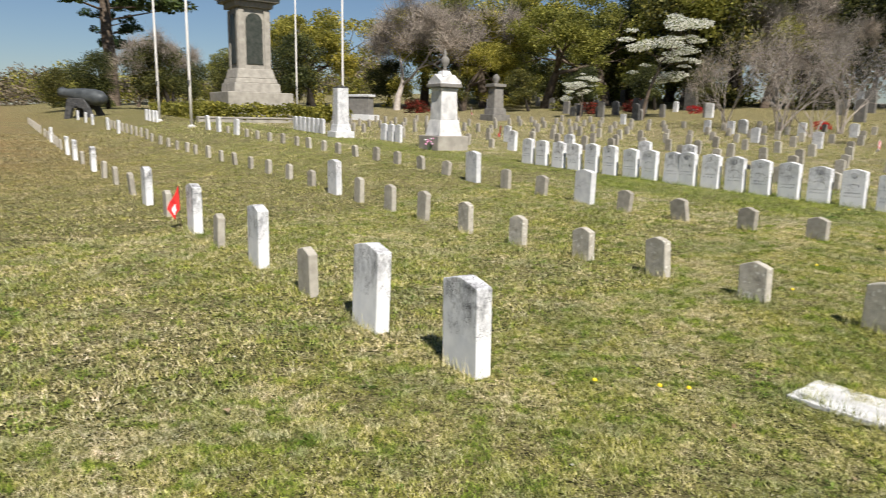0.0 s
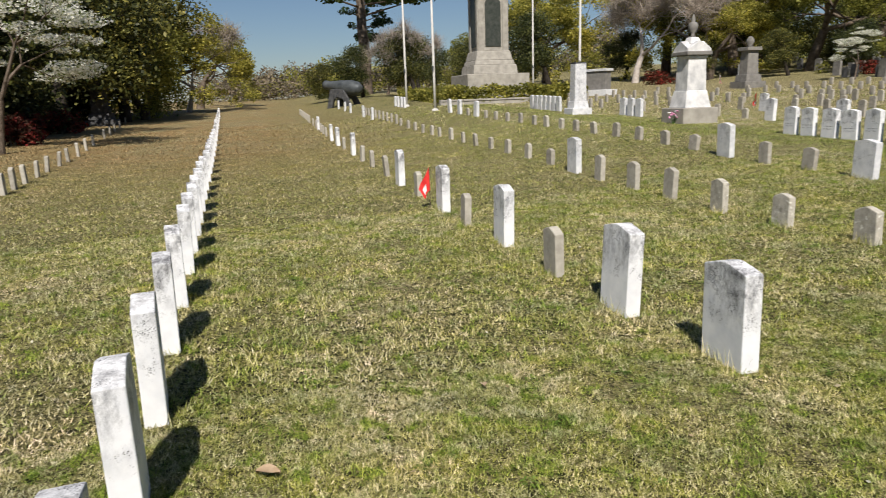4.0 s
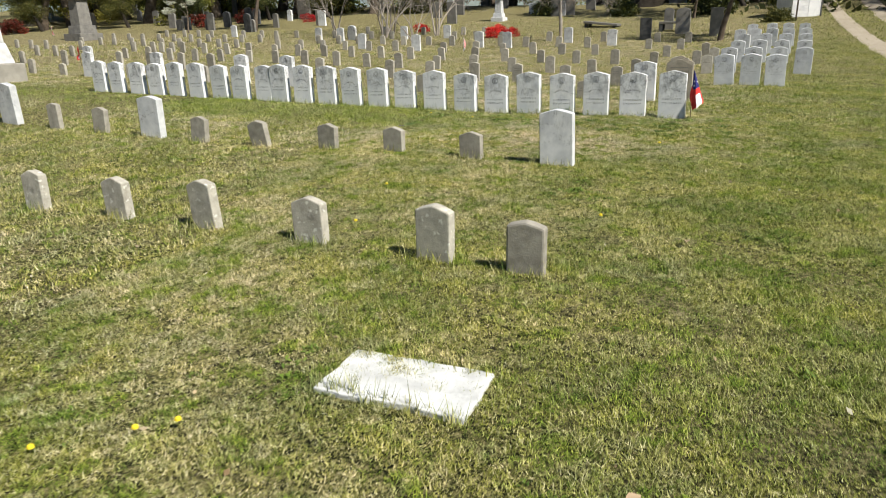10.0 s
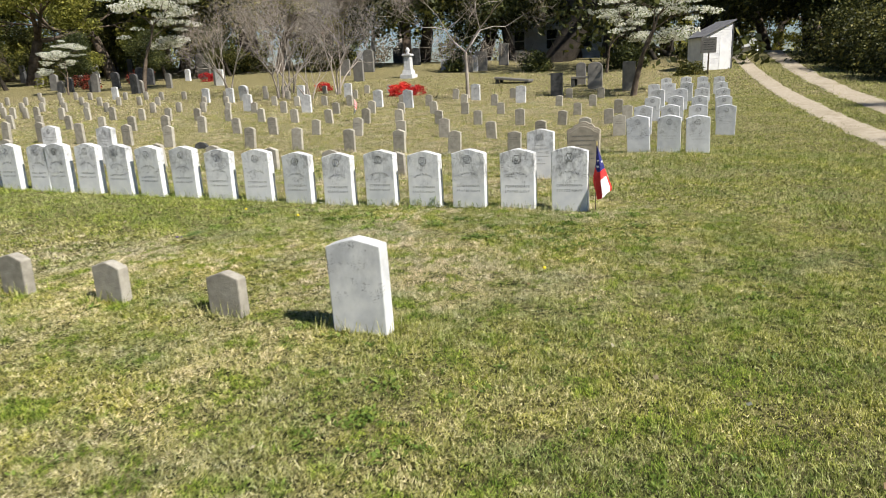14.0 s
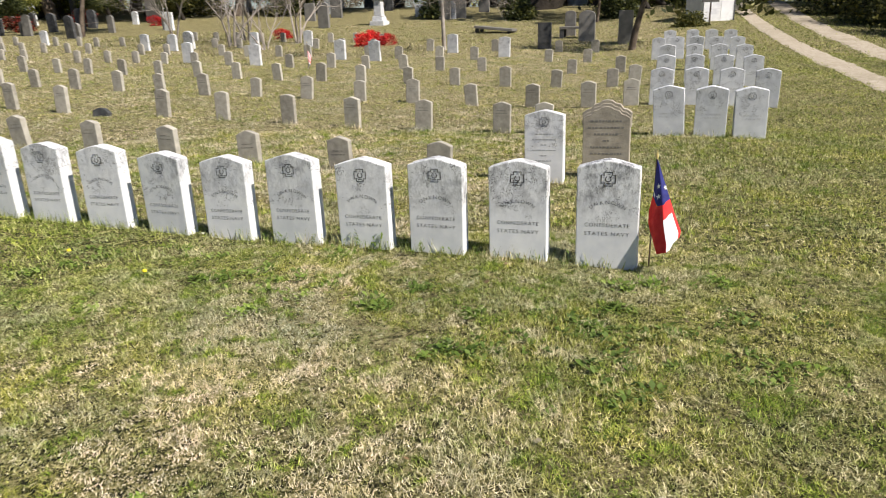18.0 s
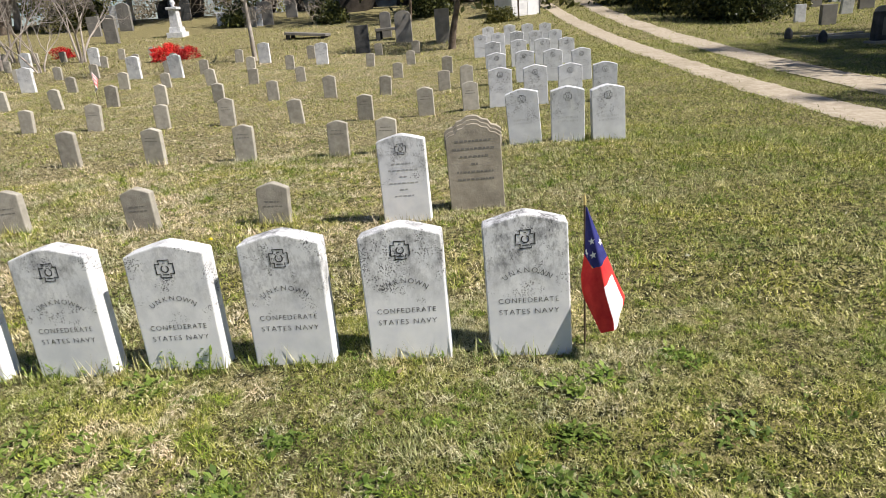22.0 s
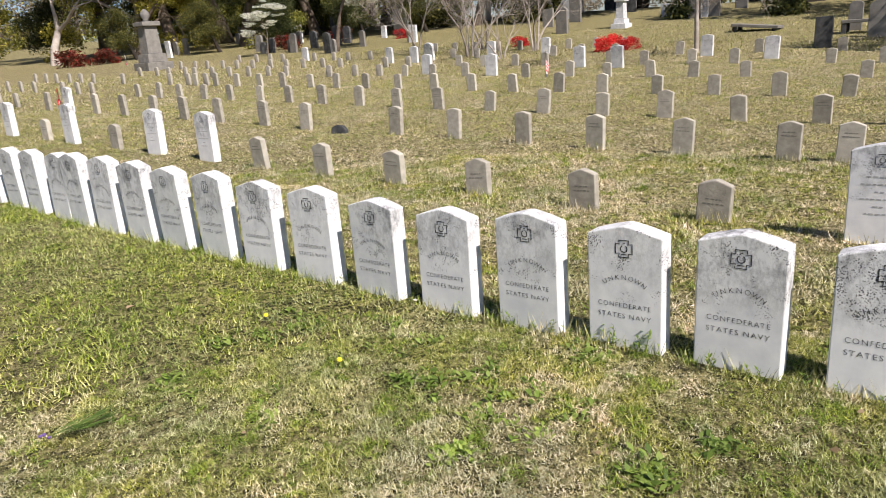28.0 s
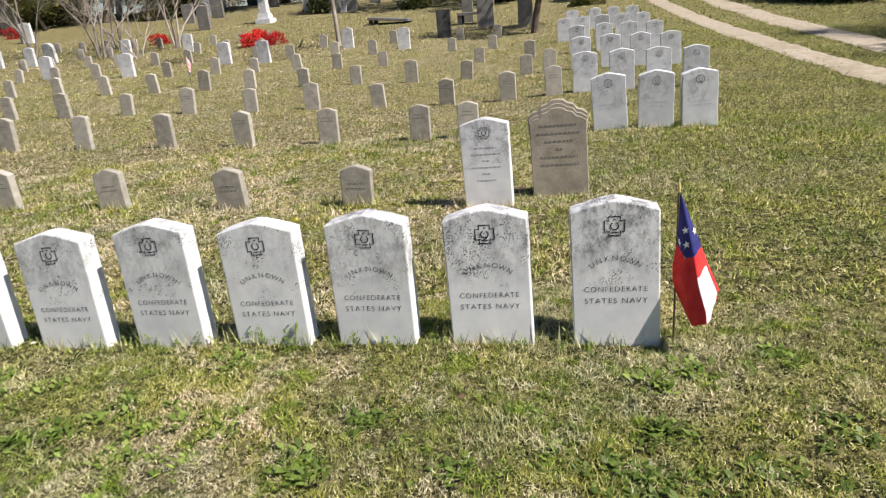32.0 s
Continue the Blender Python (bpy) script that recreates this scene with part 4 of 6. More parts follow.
# ---------------------------------------------------------------- monuments
def urn_monument():
    x, y = xy(10.85, 16.22)
    ob = empty("urn_monument", pose(x, y, ground_z(x, y), 0, 0, FACE), "white marble pedestal monument with pedimented cap and urn", "monument")
    ob.scale = (0.85, 0.85, 0.96)
    part("plinth", box(bmesh.new(), -0.60, 0.60, -0.60, 0.60, -0.2, 0.40, 0.02), GRANITE, ob)
    part("base_block", box(bmesh.new(), -0.45, 0.45, -0.45, 0.45, 0.40, 0.86, 0.015, 0.10), MONUMENT_MARBLE, ob)
    part("shaft", box(bmesh.new(), -0.33, 0.33, -0.33, 0.33, 0.86, 1.78, 0.012, 0.03), MONUMENT_MARBLE, ob)
    part("necking", box(bmesh.new(), -0.335, 0.335, -0.335, 0.335, 1.70, 1.76, 0.01), MONUMENT_MARBLE, ob)
    part("cornice", box(bmesh.new(), -0.43, 0.43, -0.43, 0.43, 1.78, 1.88, 0.02), OLD_STONE, ob)
    cap = bmesh.new()
    for turn in (0, 90):
        k = len(cap.verts)
        slab(cap, [(-0.41, 1.88), (0.41, 1.88), (0.38, 1.96), (0.19, 2.06), (0, 2.16), (-0.19, 2.06), (-0.38, 1.96)], -0.40 + 0.002 * (turn > 0), 0.40 - 0.002 * (turn > 0), 0.015)
        cap.verts.ensure_lookup_table()
        bmesh.ops.rotate(cap, verts=cap.verts[k:], cent=(0, 0, 0), matrix=pose(0, 0, 0, 0, 0, turn).to_3x3())
    box(cap, -0.2, 0.2, -0.2, 0.2, 2.08, 2.26, 0.02, 0.07)
    part("cap", cap, MONUMENT_MARBLE, ob)
    part("urn", turned(bmesh.new(), [(0.10, 2.25), (0.05, 2.33), (0.06, 2.37), (0.14, 2.47), (0.15, 2.58), (0.10, 2.64), (0.05, 2.66), (0.06, 2.72), (0.015, 2.86)], 18), OLD_STONE, ob, smooth=True)


def bouquet():
    """Flowers left at the foot of the pedestal."""
    x, y = xy(10.25, 16.0)
    ob = empty("bouquet", pose(x, y, ground_z(x, y)), "small bunch of pink and white flowers at the monument's foot", "flowers")
    rng = np.random.default_rng(4)
    v, f = [], []
    for k in range(26):
        t, e = rng.uniform(0, 6.283), rng.uniform(0.03, 0.16)
        limb_end = np.array([math.cos(t) * e, math.sin(t) * e, rng.uniform(0.12, 0.34)])
        a = len(v)
        v += [(-0.004, 0, -0.03), (0.004, 0, -0.03), tuple(limb_end)]
        f.append((a, a + 1, a + 2))
    link("stems", arrays("stems", v, f), WEED_STEM, ob)
    for k in range(12):
        t, e = rng.uniform(0, 6.283), rng.uniform(0.02, 0.17)
        s = rng.uniform(0.025, 0.045)
        o = part("blossom", turned(bmesh.new(), [(s * 0.3, 0), (s, s * 0.5), (s * 0.9, s * 0.9), (s * 0.3, s * 1.0)], 8), PINK if k % 3 else WHITE, ob)
        o.matrix_basis = pose(math.cos(t) * e, math.sin(t) * e, rng.uniform(0.12, 0.34), rng.uniform(-30, 30), rng.uniform(-30, 30), 0)


def column_monument():
    x, y = xy(10.45, 22.2)
    ob = empty("column_monument", pose(x, y, ground_z(x, y), 0, 0, FACE), "broken white square column on a stepped base", "monument")
    part("plinth", box(bmesh.new(), -0.36, 0.36, -0.36, 0.36, -0.2, 0.20, 0.015), MARBLE_CLEAN, ob)
    part("base_block", box(bmesh.new(), -0.28, 0.28, -0.28, 0.28, 0.20, 0.44, 0.012, 0.03), MARBLE_CLEAN, ob)
    part("shaft", box(bmesh.new(), -0.22, 0.22, -0.22, 0.22, 0.44, 1.68, 0.012, 0.02), MARBLE_CLEAN, ob)
    part("top", box(bmesh.new(), -0.20, 0.20, -0.20, 0.20, 1.68, 1.73, 0.01), DARK_STONE, ob)


def great_monument():
    x, y = -12.2, 42.6
    base = ground_z(x, y)
    z = base + 0.8
    ob = empty("war_monument", pose(x, y, z, 0, 0, FACE), "tall pale granite monument with stepped base and a round-headed bronze plaque", "monument")
    ob.scale = (0.937, 0.937, 0.937)
    part("foundation", box(bmesh.new(), -2.1, 2.1, -2.1, 2.1, -1.0, 0.74, 0.04), GRANITE, ob)
    part("base_step", box(bmesh.new(), -1.52, 1.52, -1.52, 1.52, 0.74, 1.32, 0.04, 0.07), GRANITE, ob)
    part("base_step", box(bmesh.new(), -1.38, 1.38, -1.38, 1.38, 1.32, 1.62, 0.04, 0.08), GRANITE, ob)
    part("base_step", box(bmesh.new(), -1.26, 1.26, -1.26, 1.26, 1.62, 2.22, 0.04, 0.14), GRANITE, ob)
    part("shaft", box(bmesh.new(), -1.0, 1.0, -1.0, 1.0, 2.22, 5.95, 0.03, 0.05), GRANITE, ob)
    for a in range(4):
        bm = bmesh.new()
        for s in (-1, 1):
            box(bm, s * 0.82 - 0.18, s * 0.82 + 0.18, -1.07, -0.95, 2.18, 5.85, 0.02)
        bmesh.ops.rotate(bm, verts=bm.verts, cent=(0, 0, 0), matrix=pose(0, 0, 0, 0, 0, 90 * a).to_3x3())
        part("corner_pilaster", bm, GRANITE, ob)
    part("cornice", box(bmesh.new(), -1.22, 1.22, -1.22, 1.22, 5.95, 6.3, 0.05, -0.03), OLD_STONE, ob)
    part("cornice", box(bmesh.new(), -1.55, 1.55, -1.55, 1.55, 6.3, 6.55, 0.05), OLD_STONE, ob)
    part("cornice", box(bmesh.new(), -1.75, 1.75, -1.75, 1.75, 6.55, 6.7, 0.04), GRANITE, ob)
    part("pedestal", box(bmesh.new(), -0.8, 0.8, -0.8, 0.8, 6.7, 8.1, 0.05, 0.15), GRANITE, ob)
    arch = [(-0.53, 2.5), (0.53, 2.5), (0.53, 5.1)] + [(0.53 * math.cos(a), 5.1 + 0.53 * math.sin(a)) for a in [math.pi * k / 10 for k in range(1, 11)]]
    bm = slab(bmesh.new(), arch, -0.03, 0.03, 0.01)
    plaque = part("plaque", bm, BRONZE, ob, "dark bronze plaque with a round head")
    plaque.matrix_basis = pose(0, -1.02, 0, 0, 0, 0)
    bm = slab(bmesh.new(), arch, -0.03, 0.03, 0.01)
    plaque = part("plaque", bm, BRONZE, ob, "dark bronze plaque with a round head")
    plaque.matrix_basis = pose(1.02, 0, 0, 0, 0, 90)

    # a low kerb wall before the hedge
    wall = box(bmesh.new(), -1.3, 3.5, -0.2, 0.2, -0.6, 0.18, 0.02)
    for k in range(4):
        box(wall, -1.3 + 1.2 * k, -0.11 + 1.2 * k, -0.24, 0.24, 0.18, 0.27, 0.015)
    o = part("kerb_wall", wall, GRANITE)
    wx, wy = xy(12.9, 34.0)
    wx -= 1.0
    o.matrix_basis = pose(wx, wy, ground_z(wx, wy), 0, 0, FACE + 90 + 180)
    tagged(o, "low pale stone kerb wall before the hedge", "wall", kind="structure")


def memorial_bench():
    ob = empty("memorial_wall", pose(-5.4, 41.2, ground_z(-5.4, 41.2), 0, 0, FACE + 25), "grey and white stone memorial wall with a coping", "monument")
    part("panel", box(bmesh.new(), -0.95, 0.95, -0.25, 0.25, 0.3, 1.32, 0.02), OLD_STONE, ob)
    part("coping", box(bmesh.new(), -1.05, 1.05, -0.32, 0.32, 1.32, 1.46, 0.02), MARBLE_CLEAN, ob)
    part("base", box(bmesh.new(), -1.2, 1.2, -0.5, 0.5, -0.2, 0.3, 0.02), MARBLE_CLEAN, ob)


def cannon():
    x, y = -23.4, 44.0
    ob = empty("cannon", pose(x, y, ground_z(x, y), 0, 0, 160), "heavy dark grey iron cannon on a black carriage", "cannon")
    bm = turned(bmesh.new(), [(0.12, -1.9), (0.30, -1.85), (0.34, -1.7), (0.48, -1.5), (0.52, -1.1), (0.46, 0.0), (0.33, 0.9), (0.28, 1.5), (0.33, 1.6), (0.33, 1.75), (0.15, 1.76)], 24)
    barrel = part("barrel", bm, IRON, ob, smooth=True)
    barrel.matrix_basis = pose(0, 0, 1.35, 0, 84, 0)
    for s in (-1, 1):
        bm = slab(bmesh.new(), [(-1.5, -0.2), (-0.9, -0.2), (-0.5, 0.55), (0.4, 0.55), (0.7, -0.2), (1.2, -0.2), (0.75, 1.2), (-0.6, 1.15)], s * 0.42 - 0.09, s * 0.42 + 0.09, 0.02)
        part("cheek", bm, DARK_STONE, ob)
    part("axle", box(bmesh.new(), -0.12, 0.12, -0.6, 0.6, 0.65, 0.85, 0.02), DARK_STONE, ob)


def flagpole(x, y, h=11.0):
    ob = empty("flagpole", pose(x, y, ground_z(x, y)), "tall white metal flagpole standing on the lawn", "flagpole", "flagpoles by the monument")
    part("shaft", turned(bmesh.new(), [(0.058, -0.2), (0.055, 2.0), (0.03, h)], 12), POLE, ob, smooth=True)
    part("collar", turned(bmesh.new(), [(0.15, -0.1), (0.15, 0.05), (0.09, 0.1)], 14), POLE, ob)
    part("cleat", box(bmesh.new(), -0.03, 0.03, -0.16, -0.06, 1.75, 1.95, 0.01), IRON, ob)
    part("ball", turned(bmesh.new(), [(0.03, h), (0.09, h + 0.08), (0.09, h + 0.12), (0.02, h + 0.2)], 12), GILT, ob, smooth=True)


def obelisk(x, y, h, w, mat, label, name="obelisk_monument"):
    ob = empty(name, pose(x, y, ground_z(x, y), 0, 0, FACE), label, "monument", "old monuments under the trees")
    part("plinth", box(bmesh.new(), -w, w, -w, w, -0.2, h * 0.12, 0.02), mat, ob)
    part("base_block", box(bmesh.new(), -w * 0.75, w * 0.75, -w * 0.75, w * 0.75, h * 0.12, h * 0.26, 0.02, w * 0.06), mat, ob)
    part("shaft", box(bmesh.new(), -w * 0.55, w * 0.55, -w * 0.55, w * 0.55, h * 0.26, h * 0.72, 0.015, w * 0.08), mat, ob)
    part("cap", box(bmesh.new(), -w * 0.68, w * 0.68, -w * 0.68, w * 0.68, h * 0.72, h * 0.79, 0.02), mat, ob)
    part("urn", turned(bmesh.new(), [(w * 0.3, h * 0.79), (w * 0.18, h * 0.83), (w * 0.34, h * 0.89), (w * 0.3, h * 0.94), (w * 0.1, h)], 14), mat, ob, smooth=True)


def tablet(x, y, w, h, d, mat, label, round_top=True, tilt=0.0, turn=0.0):
    q = [(-w / 2, -0.2), (w / 2, -0.2), (w / 2, h - (w * 0.3 if round_top else 0.02))]
    if round_top:
        q += [(w / 2 * math.cos(a), h - w * 0.3 + w * 0.3 * math.sin(a)) for a in [math.pi * k / 8 for k in range(1, 8)]]
    q += [(-w / 2, h - (w * 0.3 if round_top else 0.02))]
    ob = part("old_gravestone", slab(bmesh.new(), q, -d / 2, d / 2, 0.012), mat)
    ob.matrix_basis = pose(x, y, ground_z(x, y), tilt, tilt * 0.5, FACE + turn)
    return tagged(ob, label, "gravestone", "old stones at the back")


urn_monument()
bouquet()
column_monument()
great_monument()
memorial_bench()
cannon()
for q in ((-10.9, 29.2), (-14.5, 34.5), (-9.5, 43.2), (-5.1, 33.4)):
    flagpole(*q)
obelisk(2.8, 41.8, 2.7, 0.65, OLD_STONE, "dark weathered monument with an urn under the trees")
obelisk(23.3, 34.2, 1.55, 0.36, MARBLE_CLEAN, "small white marble monument with a finial behind the red azalea", "pedestal_monument")
obelisk(-31.2, 30.0, 2.6, 0.8, DARK_STONE, "dark stone monument in the shade of an evergreen tree")
tablet(21.2, 20.95, 0.42, 0.82, 0.14, DARK_STONE, "tall dark slate gravestone with a straight top", False)
tablet(24.0, 21.7, 0.56, 1.02, 0.14, OLD_STONE, "tall old grey gravestone with a worn top")
tablet(23.9, 19.95, 0.46, 1.08, 0.14, OLD_STONE, "tall grey gravestone beside a slim tree", False)
tablet(25.2, 23.6, 0.4, 0.9, 0.12, OLD_STONE, "grey round-topped gravestone behind a chest tomb")
tablet(20.8, 35.1, 0.55, 1.15, 0.18, OLD_STONE, "broad old grey gravestone on the rise")
tablet(24.1, 39.9, 0.65, 1.3, 0.18, OLD_STONE, "tall pale round-topped gravestone on the rise")
tablet(22.2, 39.3, 0.6, 0.9, 0.15, OLD_STONE, "squat grey gravestone on the rise", False)
tablet(16.4, 47.2, 0.95, 1.5, 0.2, OLD_STONE, "upright grey slab with a straight top by the azaleas", False)
tablet(13.0, 30.4, 0.4, 0.62, 0.12, MARBLE, "leaning blue-grey headstone under the bare trees", True, 9)
# graves on the far side of the drive
tablet(30.04, 10.75, 0.32, 0.54, 0.12, MARBLE_CLEAN, "small pale headstone on the far side of the drive", False)
tablet(29.15, 9.82, 0.42, 0.58, 0.2, OLD_STONE, "squat grey block headstone beyond the drive", False)
tablet(32.49, 9.88, 0.37, 0.95, 0.16, MARBLE_CLEAN, "tall white marble slab leaning beyond the drive", False, 5)
tablet(34.04, 9.53, 0.50, 0.50, 0.16, OLD_STONE, "low grey round-topped gravestone beyond the drive")
tablet(33.6, 8.6, 0.45, 0.7, 0.16, GRANITE, "pale granite gravestone beyond the drive")
tablet(35.2, 11.3, 0.4, 1.0, 0.16, OLD_STONE, "tall grey gravestone in the grass beyond the drive")
tablet(38.1, 12.4, 0.9, 0.65, 0.4, MARBLE_CLEAN, "broad white family headstone far beyond the drive", False)
tablet(37.0, 10.9, 0.5, 1.3, 0.3, MARBLE_CLEAN, "white upright marker far beyond the drive", False)


def family_stone(x, y):
    """A polished grey block on a plinth, with a lighter stone behind it."""
    ob = empty("block_headstone", pose(x, y, ground_z(x, y), 0, 0, FACE + 8), "dark grey granite block headstone on a pale plinth", "gravestone", "graves beyond the drive")
    part("plinth", box(bmesh.new(), -0.42, 0.42, -0.2, 0.2, -0.15, 0.07, 0.012), GRANITE, ob)
    part("block", box(bmesh.new(), -0.34, 0.34, -0.13, 0.13, 0.07, 0.68, 0.014, 0.015), DARK_STONE, ob)
    part("panel", box(bmesh.new(), -0.24, 0.24, -0.136, -0.128, 0.18, 0.56, 0.003), OLD_STONE, ob)


family_stone(24.15, 7.75)
tablet(25.6, 8.05, 0.36, 0.72, 0.12, GRANITE, "pale round-topped headstone behind a granite block")
for x, y in ((25.01, 9.95), (24.26, 9.05)):
    ob = part("grave_urn", turned(bmesh.new(), [(0.085, -0.06), (0.095, 0.05), (0.10, 0.11), (0.085, 0.18), (0.05, 0.235), (0.022, 0.265), (0.004, 0.275)], 14), DARK_STONE, smooth=True)
    ob.matrix_basis = pose(x, y, ground_z(x, y))
    tagged(ob, "small dark stone urn standing in the grass", "grave urn", "urns beyond the drive")
kerb = part("grave_kerb", box(box(bmesh.new(), -0.75, 0.75, -0.5, -0.4, -0.1, 0.07, 0.012), -0.75, 0.75, 0.4, 0.5, -0.1, 0.07, 0.012), GRANITE)
kerb.matrix_basis = pose(25.6, 8.9, ground_z(25.6, 8.9), 0, 0, FACE)
tagged(kerb, "low pale stone kerb round a grave in the grass", "grave kerb")


def chest_tomb(x, y, w, d, h, tilt, label):
    ob = empty("chest_tomb", pose(x, y, ground_z(x, y), 0, tilt, FACE), label, "tomb", "table tombs")
    for sx in (-1, 1):
        for sy in (-1, 1):
            part("leg", box(bmesh.new(), sx * w * 0.42 - 0.07, sx * w * 0.42 + 0.07, sy * d * 0.38 - 0.07, sy * d * 0.38 + 0.07, -0.2, h, 0.01), DARK_STONE, ob)
    part("top_slab", box(bmesh.new(), -w / 2, w / 2, -d / 2, d / 2, h, h + 0.1, 0.015), OLD_STONE, ob)


chest_tomb(24.7, 22.9, 1.05, 0.7, 0.3, 0, "old stone table tomb with dark open sides")
chest_tomb(24.3, 26.9, 1.6, 0.9, 0.1, 6, "sunken tilted stone slab tomb in the dry grass")

# far stones on the rise and under the trees
far_rng = random.Random(5)
for k in range(34):
    p, u = far_rng.uniform(41, 50), far_rng.uniform(4, 60)
    x, y = xy(p, u)
    h = far_rng.uniform(0.6, 1.3)
    tablet(x, y, far_rng.uniform(0.4, 0.7), h, 0.15, far_rng.choice((OLD_STONE, OLD_STONE, DARK_STONE, MARBLE_CLEAN)), "old gravestone standing under the trees", far_rng.random() < 0.6, far_rng.gauss(0, 3))


for k in range(24):
    p, u = far_rng.uniform(31.5, 39), far_rng.uniform(25, 46)
    x, y = xy(p, u)
    tablet(x, y, far_rng.uniform(0.35, 0.55), far_rng.uniform(0.6, 1.2), 0.14, far_rng.choice((OLD_STONE, DARK_STONE, DARK_STONE, MARBLE)), "old gravestone in the shade behind the rows", far_rng.random() < 0.6, far_rng.gauss(0, 3))


# ---------------------------------------------------------------- buildings
def shed():
    x, y = xy(38.4, 0.6)
    x, y = x + 0.55 * math.cos(radians(FACE + 32)), y + 0.55 * math.sin(radians(FACE + 32))
    ob = empty("shed", pose(x, y, ground_z(x, y) - 0.05, 0, 0, FACE + 32), "small white wooden shed with a sloping roof beside the drive", "shed")
    ob.scale = (0.60, 0.45, 0.75)
    wall = bmesh.new()
    slab(wall, [(-1.15, -0.2), (1.15, -0.2), (1.15, 2.75), (-1.15, 1.95)], 0.0, 3.0)
    body = part("body", wall, SIDING, ob)
    for k in range(17):
        z = 0.12 + 0.15 * k
        right = 1.17
        left = -1.17 if z < 1.9 else -1.17 + (z - 1.9) / 0.8 * 2.3
        if left < right - 0.1:
            part("board", box(bmesh.new(), left, right, -0.025, -0.004, z, z + 0.13), SIDING, body)
    roof = bmesh.new()
    slab(roof, [(-1.4, 1.93), (1.35, 2.88), (1.35, 2.96), (-1.4, 2.01)], -0.25, 3.25)
    part("roof", roof, ROOF, ob)
    part("corner_board", box(bmesh.new(), 1.13, 1.23, -0.06, 0.04, -0.1, 2.8), DARK_STONE, ob)
    part("door", box(bmesh.new(), 0.15, 0.9, -0.05, -0.028, 0.05, 1.9), SIDING, ob)
    sx, sy = xy(37.1, 0.5)
    sign = empty("notice_board", pose(sx, sy, ground_z(sx, sy), 0, 0, FACE), "grey notice board on a wooden post before the shed", "sign")
    sign.scale = (0.8, 0.8, 0.8)
    part("post", box(bmesh.new(), -0.04, 0.04, -0.04, 0.04, -0.2, 1.9), BARK, sign)
    board = part("board", box(bmesh.new(), -0.42, 0.38, -0.08, -0.045, 1.05, 1.85, 0.01), OLD_STONE, sign)
    tagged(link("lines", worn_lines((0.6, 0.5, 0.6, 0.45, 0.55), 1.7, 0.12, 0.04, -0.083), DARK_STONE, board), kind="stuff")


def house(x, y, turn, w, d, h):
    ob = empty("house", pose(x, y, ground_z(x, y), 0, 0, turn), "white wooden house half hidden behind the trees", "house")
    wall = part("body", box(bmesh.new(), -w / 2, w / 2, 0, d, -0.5, h), SIDING, ob)
    roof = bmesh.new()
    slab(roof, [(-w / 2 - 0.4, h - 0.05), (w / 2 + 0.4, h - 0.05), (0, h + 2.4)], -0.4, d + 0.4)
    part("roof", roof, ROOF, ob)
    for k in range(4):
        cx = -w / 2 + w * (k + 0.5) / 4
        win = part("window", box(bmesh.new(), cx - 0.5, cx + 0.5, -0.06, -0.003, 1.0, 2.6), SIDING, ob)
        part("pane", box(bmesh.new(), cx - 0.42, cx + 0.42, -0.08, -0.062, 1.08, 1.76), GLASS, win)
        part("pane", box(bmesh.new(), cx - 0.42, cx + 0.42, -0.08, -0.062, 1.84, 2.52), GLASS, win)


def pickup(x, y, turn):
    ob = empty("pickup_truck", pose(x, y, ground_z(x, y) + 0.02, 0, 0, turn), "pale pickup truck parked far down the drive", "truck")
    body = bmesh.new()
    slab(body, [(-2.5, 0.45), (2.5, 0.45), (2.55, 0.75), (2.4, 1.05), (1.2, 1.1), (-0.6, 1.1), (-2.5, 1.05)], -0.9, 0.9, 0.05)
    part("body", body, SIDING, ob)
    cab = bmesh.new()
    slab(cab, [(1.2, 1.1), (0.7, 1.75), (-0.5, 1.78), (-0.75, 1.1)], -0.8, 0.8, 0.05)
    part("cabin", cab, SIDING, ob)
    glass = bmesh.new()
    slab(glass, [(1.05, 1.16), (0.66, 1.66), (-0.45, 1.68), (-0.6, 1.16)], -0.815, 0.815, 0.0)
    part("side_window", glass, GLASS, ob)
    for wx in (-1.6, 1.6):
        for wy in (-0.85, 0.85):
            bm = turned(bmesh.new(), [(0.36, -0.12), (0.38, -0.08), (0.38, 0.08), (0.36, 0.12)], 20)
            wheel = part("wheel", bm, RUBBER, ob)
            wheel.matrix_basis = pose(wx, wy, 0.38, 90)


shed()
house(44.5, 43.5, -60, 11, 7, 4.2)
pickup(66.5, 41.0, 20)


# ---------------------------------------------------------------- trees
def leaf_cloud(rng, centres, radii, count, size, flat=1.0, droop=0.0):
    """Many small leaf sprays in clumps: an array of corners and of faces."""
    centres, radii = np.asarray(centres), np.asarray(radii)
    w = radii ** 2
    pick = rng.choice(len(centres), count, p=w / w.sum())
    d = rng.normal(size=(count, 3))
    d /= np.linalg.norm(d, axis=1)[:, None]
    r = rng.uniform(0.25, 1.0, count) ** 0.6
    pos = centres[pick] + d * (r * radii[pick])[:, None] * np.array([1, 1, flat])
    pos[:, 2] -= droop * rng.uniform(0, 1, count) ** 2
    a = rng.normal(size=(count, 3))
    a /= np.linalg.norm(a, axis=1)[:, None]
    b = np.cross(a, rng.normal(size=(count, 3)))
    b /= np.linalg.norm(b, axis=1)[:, None] + 1e-9
    s = (size * rng.uniform(0.6, 1.4, count))[:, None]
    v = np.stack([pos - a * s, pos + b * s * 0.55, pos + a * s, pos - b * s * 0.55], 1).reshape(-1, 3)
    return v, np.arange(count * 4).reshape(-1, 4)


